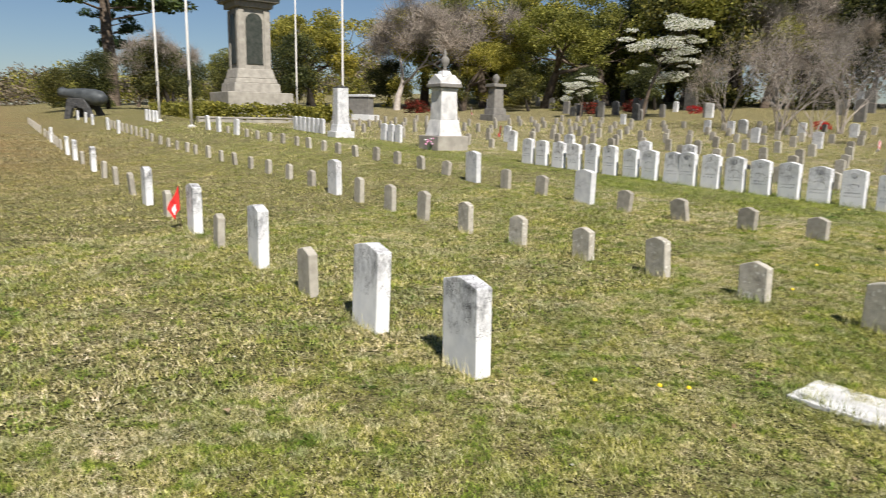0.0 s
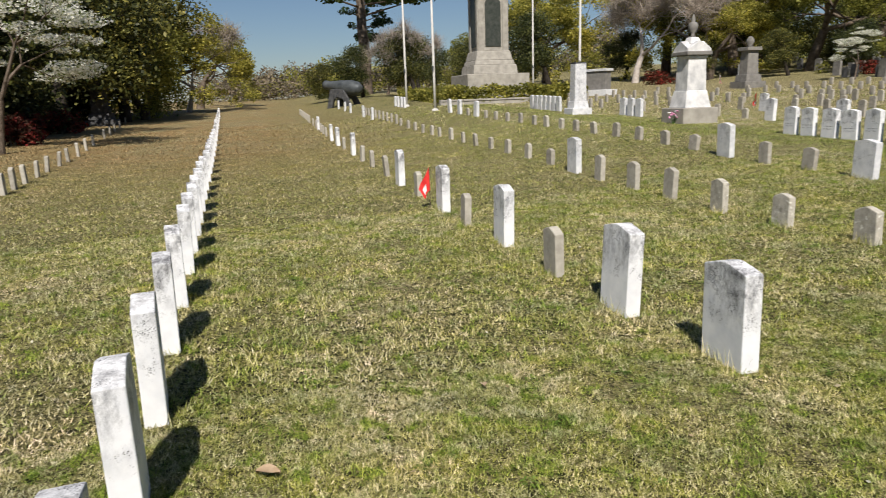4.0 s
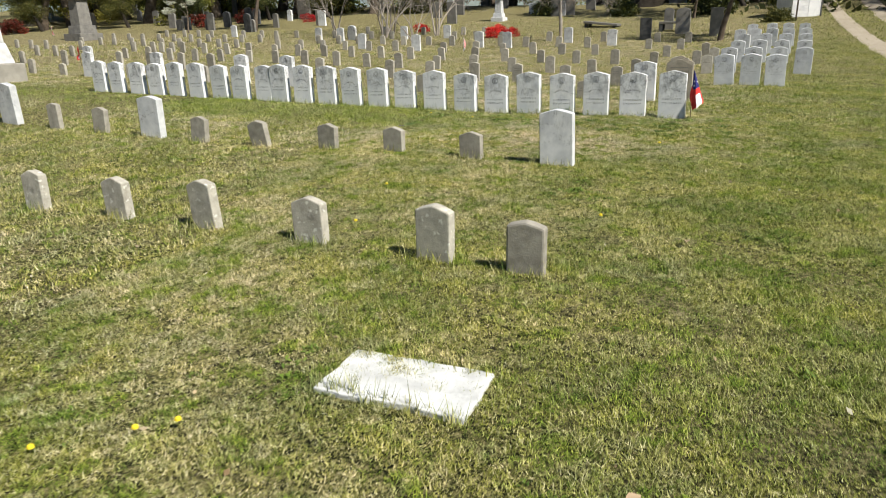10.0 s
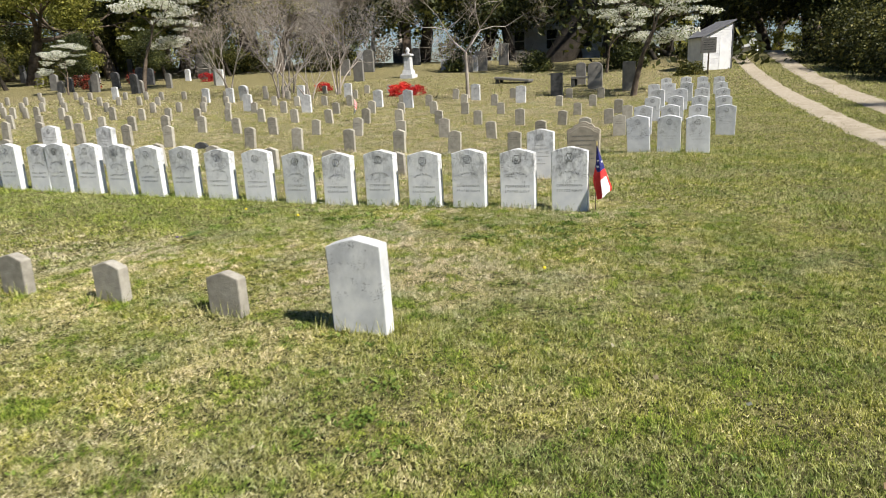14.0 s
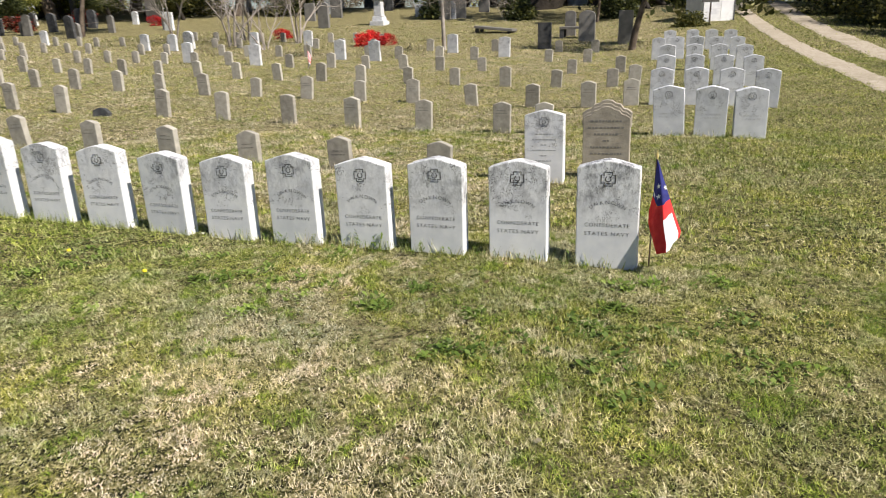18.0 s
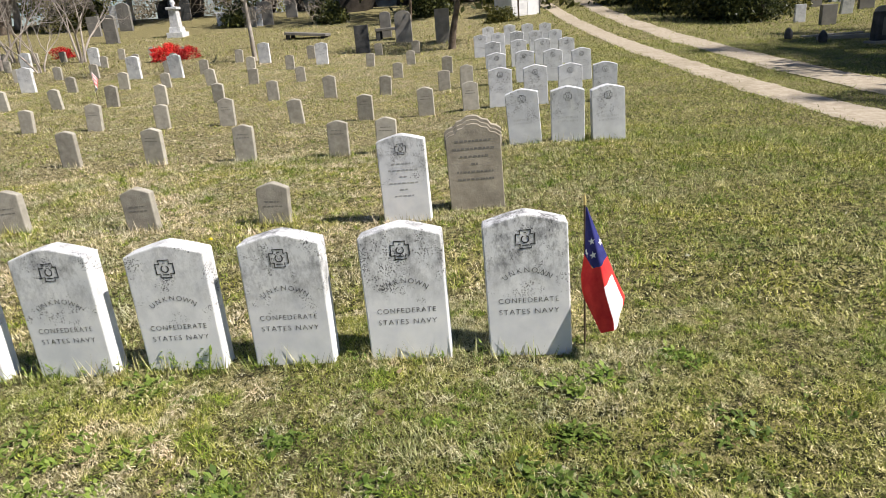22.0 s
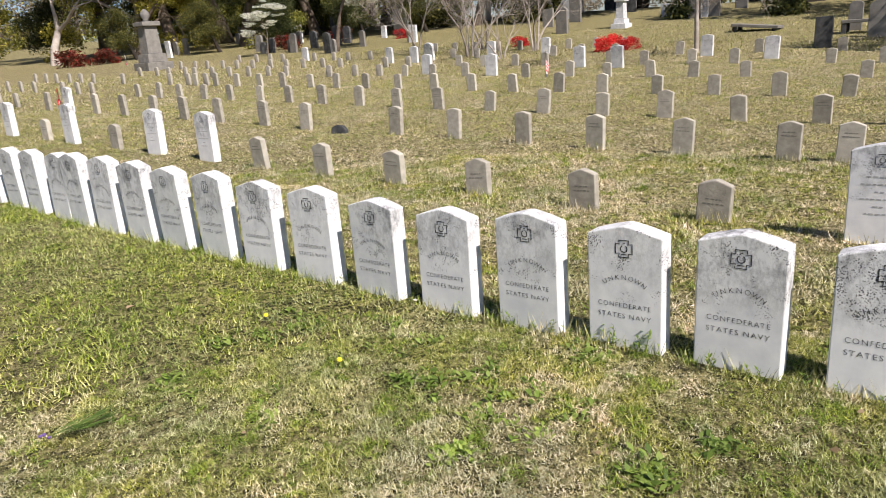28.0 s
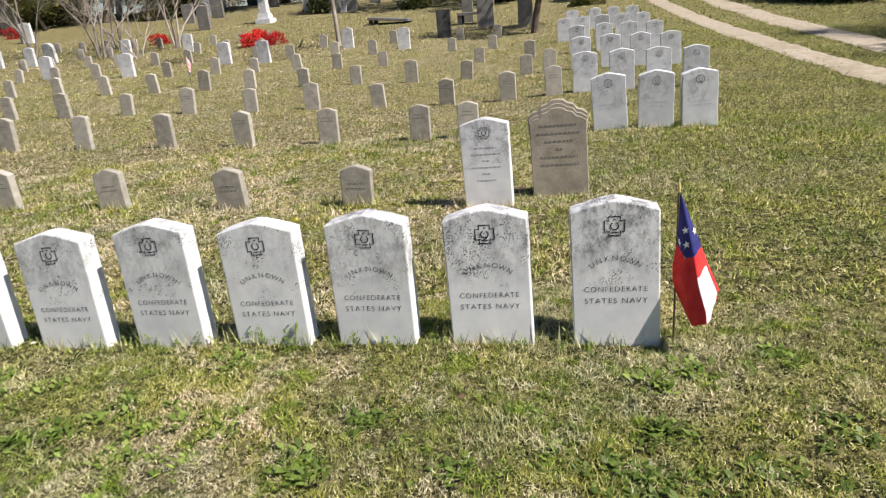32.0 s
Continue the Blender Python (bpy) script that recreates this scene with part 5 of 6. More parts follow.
def limb(v, f, a, b, ra, rb, sides=5):
    a, b = np.asarray(a, float), np.asarray(b, float)
    d = b - a
    d /= np.linalg.norm(d) + 1e-9
    x = np.cross(d, (0.31, 0.77, 0.55))
    x /= np.linalg.norm(x) + 1e-9
    y = np.cross(d, x)
    k = len(v)
    for c, r in ((a, ra), (b, rb)):
        for i in range(sides):
            t = 2 * math.pi * i / sides
            v.append(c + r * (math.cos(t) * x + math.sin(t) * y))
    for i in range(sides):
        j = (i + 1) % sides
        f.append((k + i, k + j, k + sides + j, k + sides + i))


def branching(rng, v, f, a, d, length, r, depth, spread_, rise, tips, least=4):
    """Grow a limb and its branches; the ends are gathered in tips."""
    a = np.asarray(a, float)
    bits = 2
    for _ in range(bits):
        d = d + rng.normal(size=3) * 0.16
        d[2] += rise * 0.1
        d /= np.linalg.norm(d)
        b = a + d * length / bits
        limb(v, f, a, b, r, r * 0.8, 6 if depth > 3 else least)
        a, r = b, r * 0.8
    if depth == 0:
        tips.append(a)
        return
    n = 2 if rng.random() < 0.55 else 3
    for _ in range(n):
        e = d + rng.normal(size=3) * spread_
        e[2] += rise * 0.3
        e /= np.linalg.norm(e)
        branching(rng, v, f, a, e, length * rng.uniform(0.66, 0.86), r * 0.72, depth - 1, spread_, rise, tips, least)


TREES = {}


def tree_kind(key, seed, bark, crown, label, trunk, leaves, crown_name="crown", category="tree"):
    """The meshes of one kind of tree: trunk(rng) and leaves(rng, tips)."""
    rng = np.random.default_rng(seed)
    v, f, tips = [], [], []
    trunk(rng, v, f, tips)
    t = arrays("trunk", np.array(v), f, True)
    cv, cf = leaves(rng, np.array(tips))
    c = arrays(crown_name, cv, cf)
    TREES[key] = (t, c, bark, crown, label, crown_name, category)


def plant(key, x, y, size=1.0, turn=None, wide=1.0, group="", sink=0.05):
    t, c, bark, crown, label, crown_name, category = TREES[key]
    ob = empty("shrub" if category == "shrub" else "tree", pose(x, y, ground_z(x, y) - sink, 0, 0, (37 * x + 91 * y) % 360 if turn is None else turn), label, category, group)
    ob.scale = (size * wide, size * wide, size)
    link("trunk", t, bark, ob)
    link(crown_name, c, crown, ob)
    return ob


def oak_trunk(h, r, depth, spread_, rise, stems=1):
    def go(rng, v, f, tips):
        for _ in range(stems):
            d = np.array([rng.normal() * (0.08 if stems == 1 else 0.3), rng.normal() * (0.08 if stems == 1 else 0.3), 1.0])
            o = np.array([rng.normal() * 0.12 * (stems > 1), rng.normal() * 0.12 * (stems > 1), -0.2])
            branching(rng, v, f, o, d / np.linalg.norm(d), h, r, depth, spread_, rise, tips)
    return go


tree_kind("oak", 1, BARK, OAK_LEAF, "large olive-green evergreen oak with a broad uneven crown", oak_trunk(2.4, 0.34, 4, 0.75, 0.12),
          lambda rng, tips: leaf_cloud(rng, tips + rng.normal(size=tips.shape) * 0.3, rng.uniform(0.35, 1.05, len(tips)), 15000, 0.07, 0.42, 0.5))
tree_kind("oak_low", 2, BARK, OAK_LEAF, "olive-green evergreen tree with foliage down to the ground", oak_trunk(1.7, 0.2, 4, 0.8, 0.12, 2),
          lambda rng, tips: leaf_cloud(rng, np.concatenate([tips, tips * np.array([0.95, 0.95, 0.62])]), rng.uniform(0.3, 0.85, 2 * len(tips)), 17000, 0.066, 0.42, 0.7))
tree_kind("dark", 3, DARK_BARK, DARK_SHADED_LEAF, "dense dark evergreen tree with shade in its leaf colour", oak_trunk(2.0, 0.3, 4, 0.6, 0.3),
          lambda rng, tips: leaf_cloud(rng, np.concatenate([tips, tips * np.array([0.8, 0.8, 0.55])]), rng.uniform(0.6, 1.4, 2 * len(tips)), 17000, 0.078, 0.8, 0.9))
tree_kind("big_oak", 4, DARK_BARK, DARK_SHADED_LEAF, "huge live oak with a thick leaning trunk, shade in its dark leaf colour", lambda rng, v, f, tips: branching(rng, v, f, (0, 0, -0.3), np.array([0.72, 0.0, 0.7]), 5.0, 0.85, 4, 0.7, 0.55, tips),
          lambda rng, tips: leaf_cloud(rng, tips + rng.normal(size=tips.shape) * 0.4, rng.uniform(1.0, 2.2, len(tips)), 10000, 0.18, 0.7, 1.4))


def pine_trunk(rng, v, f, tips):
    a = np.array([0.0, 0, -0.3])
    for k in range(9):
        b = a + np.array([rng.normal() * 0.12, rng.normal() * 0.12, 2.0])
        limb(v, f, a, b, 0.42 * (1 - k / 10.5), 0.42 * (1 - (k + 1) / 10.5), 8)
        if k > 2:
            for _ in range(4):
                t = rng.uniform(0, 6.283)
                L = rng.uniform(2.2, 4.2) * (1 - max(0, k - 5) * 0.13)
                e = b + np.array([math.cos(t) * L, math.sin(t) * L, rng.uniform(-0.4, 0.9)])
                limb(v, f, b - np.array([0, 0, rng.uniform(0, 1.2)]), e, 0.1, 0.03, 4)
                tips += [e, b * 0.35 + e * 0.65, b * 0.15 + e * 0.85 + np.array([0, 0, 0.4])]
        a = b


tree_kind("pine", 5, BARK, PINE_LEAF, "tall loblolly pine with open tufts of needles", pine_trunk,
          lambda rng, tips: leaf_cloud(rng, tips, rng.uniform(0.5, 1.05, len(tips)), 8000, 0.16, 0.6))


def twigs(rng, tips, count, reach, thick):
    """Fine bare twigs as thin slivers round the ends of the branches."""
    pick = rng.integers(0, len(tips), count)
    a = tips[pick] + rng.normal(size=(count, 3)) * 0.12
    d = rng.normal(size=(count, 3)) * 0.8 + np.array([0, 0, 0.55])
    d /= np.linalg.norm(d, axis=1)[:, None]
    b = a + d * (reach * rng.uniform(0.4, 1.2, count))[:, None]
    s = np.cross(d, rng.normal(size=(count, 3)))
    s = s / (np.linalg.norm(s, axis=1)[:, None] + 1e-9) * thick
    return np.stack([a - s, a + s, b + s * 0.3, b - s * 0.3], 1).reshape(-1, 3), np.arange(count * 4).reshape(-1, 4)


tree_kind("bare", 6, PALE_BARK, TWIG, "bare grey-brown tree with fine spreading twigs", oak_trunk(2.0, 0.2, 5, 0.5, 0.3),
          lambda rng, tips: twigs(rng, tips, 7000, 0.95, 0.0085))
tree_kind("myrtle", 7, PALE_BARK, TWIG, "bare crape myrtle with several pale stems", oak_trunk(1.0, 0.05, 5, 0.36, 0.42, 4),
          lambda rng, tips: twigs(rng, tips, 1700, 0.5, 0.0036))
tree_kind("slim", 19, PALE_BARK, TWIG, "slim bare young tree with pale spreading branches", oak_trunk(1.5, 0.06, 4, 0.62, 0.15),
          lambda rng, tips: twigs(rng, tips, 1700, 0.45, 0.005))
tree_kind("dogwood", 9, BARK, BLOSSOM, "white flowering dogwood with layered blossom", oak_trunk(1.5, 0.1, 4, 0.75, 0.08),
          lambda rng, tips: leaf_cloud(rng, tips, rng.uniform(0.25, 0.75, len(tips)), 8500, 0.042, 0.28))
tree_kind("azalea", 11, BARK, AZALEA_FLOWER, "red flowering azalea bush", oak_trunk(0.3, 0.03, 3, 0.9, 0.1, 4),
          lambda rng, tips: leaf_cloud(rng, tips, rng.uniform(0.14, 0.26, len(tips)), 2600, 0.035, 0.7, 0.2), category="shrub")
tree_kind("azalea_shaded", 12, BARK, AZALEA_SHADED, "red azalea bushes with shade painted into their dull colour", oak_trunk(0.4, 0.03, 3, 1.0, 0.05, 4),
          lambda rng, tips: leaf_cloud(rng, tips, rng.uniform(0.2, 0.4, len(tips)), 2200, 0.06, 0.6, 0.3), category="shrub")
tree_kind("bush", 13, DARK_BARK, DARK_SHADED_LEAF, "dense dark green bush with shade in its leaf colour", oak_trunk(0.5, 0.05, 3, 0.9, 0.1, 4),
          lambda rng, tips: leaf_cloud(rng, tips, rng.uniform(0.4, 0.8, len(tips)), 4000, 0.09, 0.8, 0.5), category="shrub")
tree_kind("thicket", 23, DARK_BARK, DARK_SHADED_LEAF, "dense dark evergreen thicket with shade in its leaf colour", oak_trunk(0.95, 0.08, 4, 0.85, 0.1, 4),
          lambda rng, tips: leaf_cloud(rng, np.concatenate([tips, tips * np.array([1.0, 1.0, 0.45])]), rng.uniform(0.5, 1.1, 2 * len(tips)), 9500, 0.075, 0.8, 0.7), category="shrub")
# trees round the monument
plant("pine", -33.0, 67.5, 1.2, wide=1.5)
plant("pine", -38.0, 78.0, 0.8)
plant("bare", -24.3, 57.0, 0.95)
for q in ((-27.0, 54.5, 0.7), (-22.5, 56.0, 0.88), (-25.5, 64.0, 0.9), (-31.0, 56.0, 0.55), (0.0, 68.0, 1.3), (-20.0, 60.5, 0.75), (-11.6, 59.5, 1.0), (-6.0, 66.0, 0.7)):
    plant("dark", *q)
for q in ((-16.5, 66.0, 1.5), (-2.5, 67.0, 1.5), (-14.5, 72.0, 1.5), (-20.5, 70.0, 0.9), (-28.5, 63.0, 0.55)):
    plant("oak", *q)
for q in ((-33.5, 62.0, 0.9), (-37.0, 66.0, 1.0), (-30.5, 60.0, 0.8)):
    plant("bush", *q)
plant("bare", -4.4, 57.5, 1.35, wide=1.25)
plant("bare", 0.2, 62.0, 1.45, wide=1.2)
for q in ((3.0, 59.0, 1.45), (7.6, 55.5, 1.3), (12.6, 55.5, 1.3), (6.8, 62.0, 1.6), (17.5, 56.0, 1.35), (4.5, 66.0, 1.8), (1.0, 55.0, 0.95), (14.0, 63.0, 1.7)):
    plant("oak", *q)
# the small ones stand in for the shade below the oak crowns
for q in ((14.5, 48.8, 0.5), (6.0, 52.0, 0.5), (1.0, 54.0, 0.5), (10.3, 50.8, 0.5), (18.0, 47.0, 0.5), (5.2, 63.5, 1.1), (10.8, 59.5, 0.95), (8.4, 58.0, 0.6), (12.2, 58.5, 0.65), (15.5, 61.0, 1.4), (20.5, 57.5, 1.3)):
    plant("dark", *q)
for q in ((5.0, 70.0, 1.8), (19.0, 66.0, 1.9)):
    plant("oak_low", *q)
plant("dogwood", 11.4, 41.0, 1.32, 0, 1.05)
plant("dogwood", 8.2, 43.2, 0.62, 90, 1.05)
for q in ((-2.6, 52.5, 1.1), (-0.6, 52.3, 1.0), (9.6, 47.2, 0.9), (12.8, 47.6, 1.0)):
    plant("azalea_shaded", *q)
for q in ((15.8, 44.6, 0.9), (17.2, 31.9, 0.7)):
    plant("azalea", *q)
plant("azalea", 17.95, 26.6, 0.9)
plant("azalea", 18.5, 26.3, 0.7)
# bare trees along the back of the field
for q in ((16.8, 29.7, 1.3), (14.5, 30.4, 1.35), (14.8, 28.0, 0.85), (16.0, 32.6, 1.3), (13.4, 33.4, 1.2)):
    plant("myrtle", *q, wide=0.8)
plant("slim", 18.9, 23.2, 1.3)
plant("dogwood", 22.5, 18.6, 1.05, -35, 1.15)
plant("dogwood", 30.0, 26.5, 0.85)
# the dark woods behind the field
plant("big_oak", 33.4, 33.6, 1.1, 325)
for q in ((30.0, 43.0, 1.68), (25.5, 47.0, 1.54), (20.5, 50.5, 1.68), (35.5, 40.0, 1.40), (40.5, 36.0, 1.54), (39.0, 48.0, 2.10), (28.0, 54.0, 2.24), (46.0, 33.0, 1.68), (50.0, 38.0, 2.10)):
    plant("dark", *q)
for q in ((17.5, 52.0, 1.54), (23.0, 56.0, 2.10), (33.0, 50.0, 1.96), (21.0, 46.5, 1.05), (44.0, 42.0, 1.68), (56.0, 36.5, 1.54), (52.0, 31.0, 1.26)):
    plant("oak", *q)
for q in ((27.0, 44.5, 1.1), (22.5, 48.5, 1.2), (31.0, 47.0, 1.2), (24.5, 43.5, 0.9)):
    plant("bare", *q)
for q in ((32.0, 27.0, 0.9), (34.0, 23.5, 0.7), (36.0, 29.5, 1.1), (29.0, 31.0, 0.8), (29.8, 21.4, 0.45), (38.0, 26.0, 1.0), (27.5, 35.0, 0.9), (24.0, 44.0, 1.2), (19.0, 48.5, 1.2)):
    plant("bush", *q)
# a row added to fill the dark shade under the left-hand trees
for q in ((-27.0, 15.5, 1.5), (-29.0, 18.5, 1.6), (-31.0, 22.0, 1.6), (-33.0, 25.5, 1.5), (-35.5, 30.0, 1.6), (-38.0, 35.0, 1.5)):
    plant("thicket", *q)
# beyond the drive
for q in ((41.5, 15.6, 1.68), (46.5, 19.5, 1.82), (53.0, 22.5, 1.96), (60.0, 24.0, 1.96), (42.0, 11.5, 1.82), (49.0, 13.0, 2.10), (44.0, 15.4, 1.6), (48.0, 21.5, 2.0), (55.0, 27.0, 2.1), (62.0, 33.0, 2.2)):
    plant("dark", *q)
for q in ((30.2, 12.4, 0.68), (31.9, 13.9, 0.83), (33.7, 15.4, 0.88), (35.6, 16.8, 0.94), (37.6, 18.2, 0.99), (35.5, 14.6, 1.04), (38.5, 16.0, 1.04), (44.0, 17.0, 0.78), (40.5, 16.6, 1.14), (37.2, 14.4, 0.99), (44.0, 18.4, 1.30), (48.0, 20.0, 1.46), (52.5, 22.5, 1.56), (34.5, 12.6, 0.78)):
    plant("thicket", *q)
for q in ((47.0, 6.0, 1.4), (40.0, 4.0, 1.2), (56.0, 12.0, 1.6), (70.0, 36.0, 1.5), (76.0, 44.0, 1.7), (72.0, 52.0, 1.6), (66.0, 30.0, 1.3)):
    plant("oak", *q)
for q in ((10.4, -21.5, 1.4), (14.6, -17.0, 1.3), (18.2, -11.5, 1.2), (23.5, -6.5, 1.3), (28.5, -3.5, 1.2)):
    plant("oak", *q)
for q in ((24.2, 3.4, 0.95), (19.6, 2.6, 0.8), (26.5, 2.0, 1.1), (17.0, 2.3, 0.65)):
    plant("bare", *q)
plant("dark", 21.2, 3.6, 1.15)
# the side of the walk away from the field
plant("dogwood", -20.6, 15.6, 1.35, 40, 1.1)
plant("dogwood", -26.5, 16.5, 0.8)
plant("bare", -24.5, 13.5, 0.8)
for q in ((-27.5, 20.0, 1.40), (-30.0, 26.5, 1.54), (-33.0, 33.5, 1.47), (-34.0, 22.0, 1.96), (-38.0, 29.0, 2.10), (-29.0, 14.0, 1.54), (-40.0, 38.0, 1.82), (-33.0, 12.0, 1.96), (-29.5, 6.0, 1.82)):
    plant("dark", *q)
for q in ((-35.0, 15.0, 1.2), (-44.0, 54.0, 1.2)):
    plant("oak", *q)
plant("oak_low", -33.5, 35.5, 1.45)
plant("oak", -40.5, 44.0, 1.3)
for q in ((-17.5, 3.5, 1.6), (-36.0, 10.0, 1.8)):
    plant("dark", *q)
plant("bare", -39.5, 47.0, 1.25)
for q in ((-23.5, 18.3, 1.2), (-25.5, 20.5, 1.2), (-24.5, 16.5, 1.1), (-27.5, 24.0, 1.2)):
    plant("azalea_shaded", *q)


def hedge():
    """The clipped hedge round the monument."""
    rng = np.random.default_rng(21)
    n = 21000
    # a rectangle of four runs; the run nearest the walk stands behind the kerb wall
    s = rng.uniform(0, 1, n)
    run = rng.integers(0, 4, n)
    w = rng.uniform(-0.45, 0.45, n)
    a = np.select([run == 0, run == 1, run == 2, run == 3], [-3.8 + 7.6 * s, -3.8 + 7.6 * s, -3.4 + w, 3.4 + w])
    b = np.select([run == 0, run == 1, run == 2, run == 3], [-7.3 + w, 7.3 + w, -7.3 + 14.6 * s, -7.3 + 14.6 * s])
    z = 0.05 + rng.uniform(0, 1, n) ** 0.55 * (1.02 + 0.07 * np.sin(a * 3.1) + 0.05 * np.sin(b * 5.3))
    side = np.stack([a * PX + b * UX, a * PY + b * UY, z], -1)
    v, f = leaf_cloud(rng, side, np.full(n, 0.08), n, 0.085)
    ob = link("hedge", arrays("hedge", v, f), OAK_LEAF)
    hx, hy = xy(13.0, 42.1)
    ob.matrix_basis = pose(hx, hy, ground_z(hx, hy) - 0.36)
    tagged(ob, "clipped green hedge in a square round the monument", "hedge")


hedge()


def far_woods():
    """The woods that close the view all round."""
    rng = np.random.default_rng(33)
    for name, mat, count, size, share in (("far_woods", OAK_LEAF, 90000, 0.2, 0.55), ("far_bare_woods", HAZE_TWIG, 110000, 0.2, 0.45)):
        n = 190
        a = np.where(rng.uniform(0, 1, n) < 0.5, rng.uniform(1.75, 2.35, n), rng.uniform(0, 2 * math.pi, n))
        r = rng.uniform(95, 150, n)
        c, rad = [], []
        for t, d in zip(a, r):
            x, y = 8 + d * math.cos(t), 10 + d * math.sin(t)
            h = rng.uniform(4, 9) * (0.62 if (x * UX + y * UY) > 60 and x < -15 else 1.0)
            g = ground_z(x, y)
            for _ in range(5):
                c.append((x + rng.normal() * 2.4, y + rng.normal() * 2.4, g + h * rng.uniform(0.15, 0.85)))
                rad.append(h * rng.uniform(0.22, 0.42))
        v, f = leaf_cloud(rng, c, rad, count, size)
        tagged(link(name, arrays(name, v, f), mat), "hazy belt of distant mixed woods", "woods", kind="stuff")


far_woods()

# ---------------------------------------------------------------- grass
grass_rng = np.random.default_rng(77)
WALK = np.array([xy(p, u) for p, u in ((0.1, -0.05), (2.0, 0.1), (4.2, 0.3), (6.5, 1.0), (8.0, 1.6))])


LATTICE = np.random.default_rng(5).uniform(-1, 1, (256, 256))


def lattice(x, y, size):
    """Smooth random values on the ground, one for each cell of that size."""
    a, b = x / size, y / size
    i, k = np.floor(a).astype(int), np.floor(b).astype(int)
    s, t = a - i, b - k
    s, t = s * s * (3 - 2 * s), t * t * (3 - 2 * t)

    def at(m, n):
        return LATTICE[m % 256, n % 256]
    return (at(i, k) * (1 - s) + at(i + 1, k) * s) * (1 - t) + (at(i, k + 1) * (1 - s) + at(i + 1, k + 1) * s) * t


def blades(name, lo, hi, density, height, width, box_pu):
    """Grass blades on a band between two distances from the walked line."""
    p0, p1, u0, u1 = box_pu
    n = int((p1 - p0) * (u1 - u0) * density)
    p, u = grass_rng.uniform(p0, p1, n), grass_rng.uniform(u0, u1, n)
    x, y = p * PX + u * UX, p * PY + u * UY
    d = np.min(np.hypot(x[:, None] - WALK[:, 0], y[:, None] - WALK[:, 1]), 1)
    tuft = 0.5 * lattice(x, y, 0.13) + 0.5 * lattice(x, y, 0.45)
    keep = (d >= lo) & (d < hi) & (grass_rng.uniform(0, 1, n) < 0.97 + 0.3 * tuft)
    c1, c2 = -2.35 + 0.05 * (p - 18), -3.85 + 0.035 * (p - 18)
    wider = 1 + 0.32 * np.clip((17.5 - p) / 4.5, 0, 1)
    thin = grass_rng.uniform(0, 1, n) < 0.05
    keep &= thin | ((np.abs(u - c1) > (0.24 + 0.16 * tuft) * wider) & (np.abs(u - c2) > (0.33 + 0.2 * tuft) * wider))
    # only the side that the walk looks towards
    keep &= ((y > 0.46 * x - 1.4) | ((x > 4) & (y > 4.4 + 0.087 * (x - 5.7)))) & (x > -1.8 * y - 1.2)
    x, y, tuft = x[keep], y[keep], tuft[keep]
    n = len(x)
    clump = lattice(x + 3.1, y + 7.7, 0.055)
    z = surface(x, y) - 0.004 + 0.008 * np.maximum(0, clump)
    length = height * grass_rng.uniform(0.45, 1.45, n) * (1.0 + 0.6 * tuft + 0.5 * clump)
    a = grass_rng.uniform(0, 2 * math.pi, n)
    tilt = grass_rng.uniform(0.35, 1.52, n)
    dx, dy = np.cos(a) * np.sin(tilt) * length, np.sin(a) * np.sin(tilt) * length
    b = a + grass_rng.normal(0, 0.6, n)
    wx, wy = -np.sin(b) * width, np.cos(b) * width
    base = np.stack([x, y, z + 0.012 * grass_rng.uniform(0, 1, n) * tilt], -1)
    side = np.stack([wx, wy, np.zeros(n)], -1)
    tip = base + np.stack([dx, dy, np.cos(tilt) * length], -1)
    v = np.stack([base - side, base + side, tip], 1).reshape(-1, 3)
    f = np.arange(n)[:, None] * 3 + np.array([[0, 1, 2]])
    ob = link(name, arrays(name, v, f), BLADES)
    return tagged(ob, "short mown grass, green mixed with dry straw", "grass", kind="stuff")


blades("grass", 0.0, 3.2, 27000, 0.022, 0.0020, (-5, 13.5, -4.5, 7))
blades("grass", 3.2, 8.0, 5600, 0.032, 0.0034, (-9, 20, -8, 13))
blades("grass", 8.0, 20.0, 1150, 0.034, 0.0048, (-15, 32, -14, 26))
blades("grass", 20.0, 34.0, 90, 0.06, 0.014, (-28, 44, -28, 42))


def feet_grass():
    """Longer grass that the mower leaves at the feet of the stones."""
    rng = np.random.default_rng(91)
    v = []
    for p, u, half in stone_feet + [(3.55, 1.36, 0.3)] * 3:
        for _ in range(int(rng.uniform(110, 220))):
            a, b = rng.uniform(-half - 0.05, half + 0.05), rng.choice((-1, -1, 1)) * rng.uniform(0.05, 0.11)
            if half > 0.25:
                b += math.copysign(0.09, b)
            x, y = xy(p + b, u + a)
            h = 0.08 * rng.uniform(0.3, 1.35) ** 1.5
            t, w = rng.uniform(0, 6.283), 0.0028
            o = np.array([x, y, float(surface(np.array([x]), np.array([y]))[0]) - 0.006])
            s = np.array([-math.sin(t) * w, math.cos(t) * w, 0])
            v += [o - s, o + s, o + np.array([math.cos(t) * h * 0.5, math.sin(t) * h * 0.5, h])]
    ob = link("foot_grass", arrays("foot_grass", v, np.arange(len(v)).reshape(-1, 3)), BLADES)
    tagged(ob, "longer uncut grass round the feet of the headstones", "grass", kind="stuff")


feet_grass()


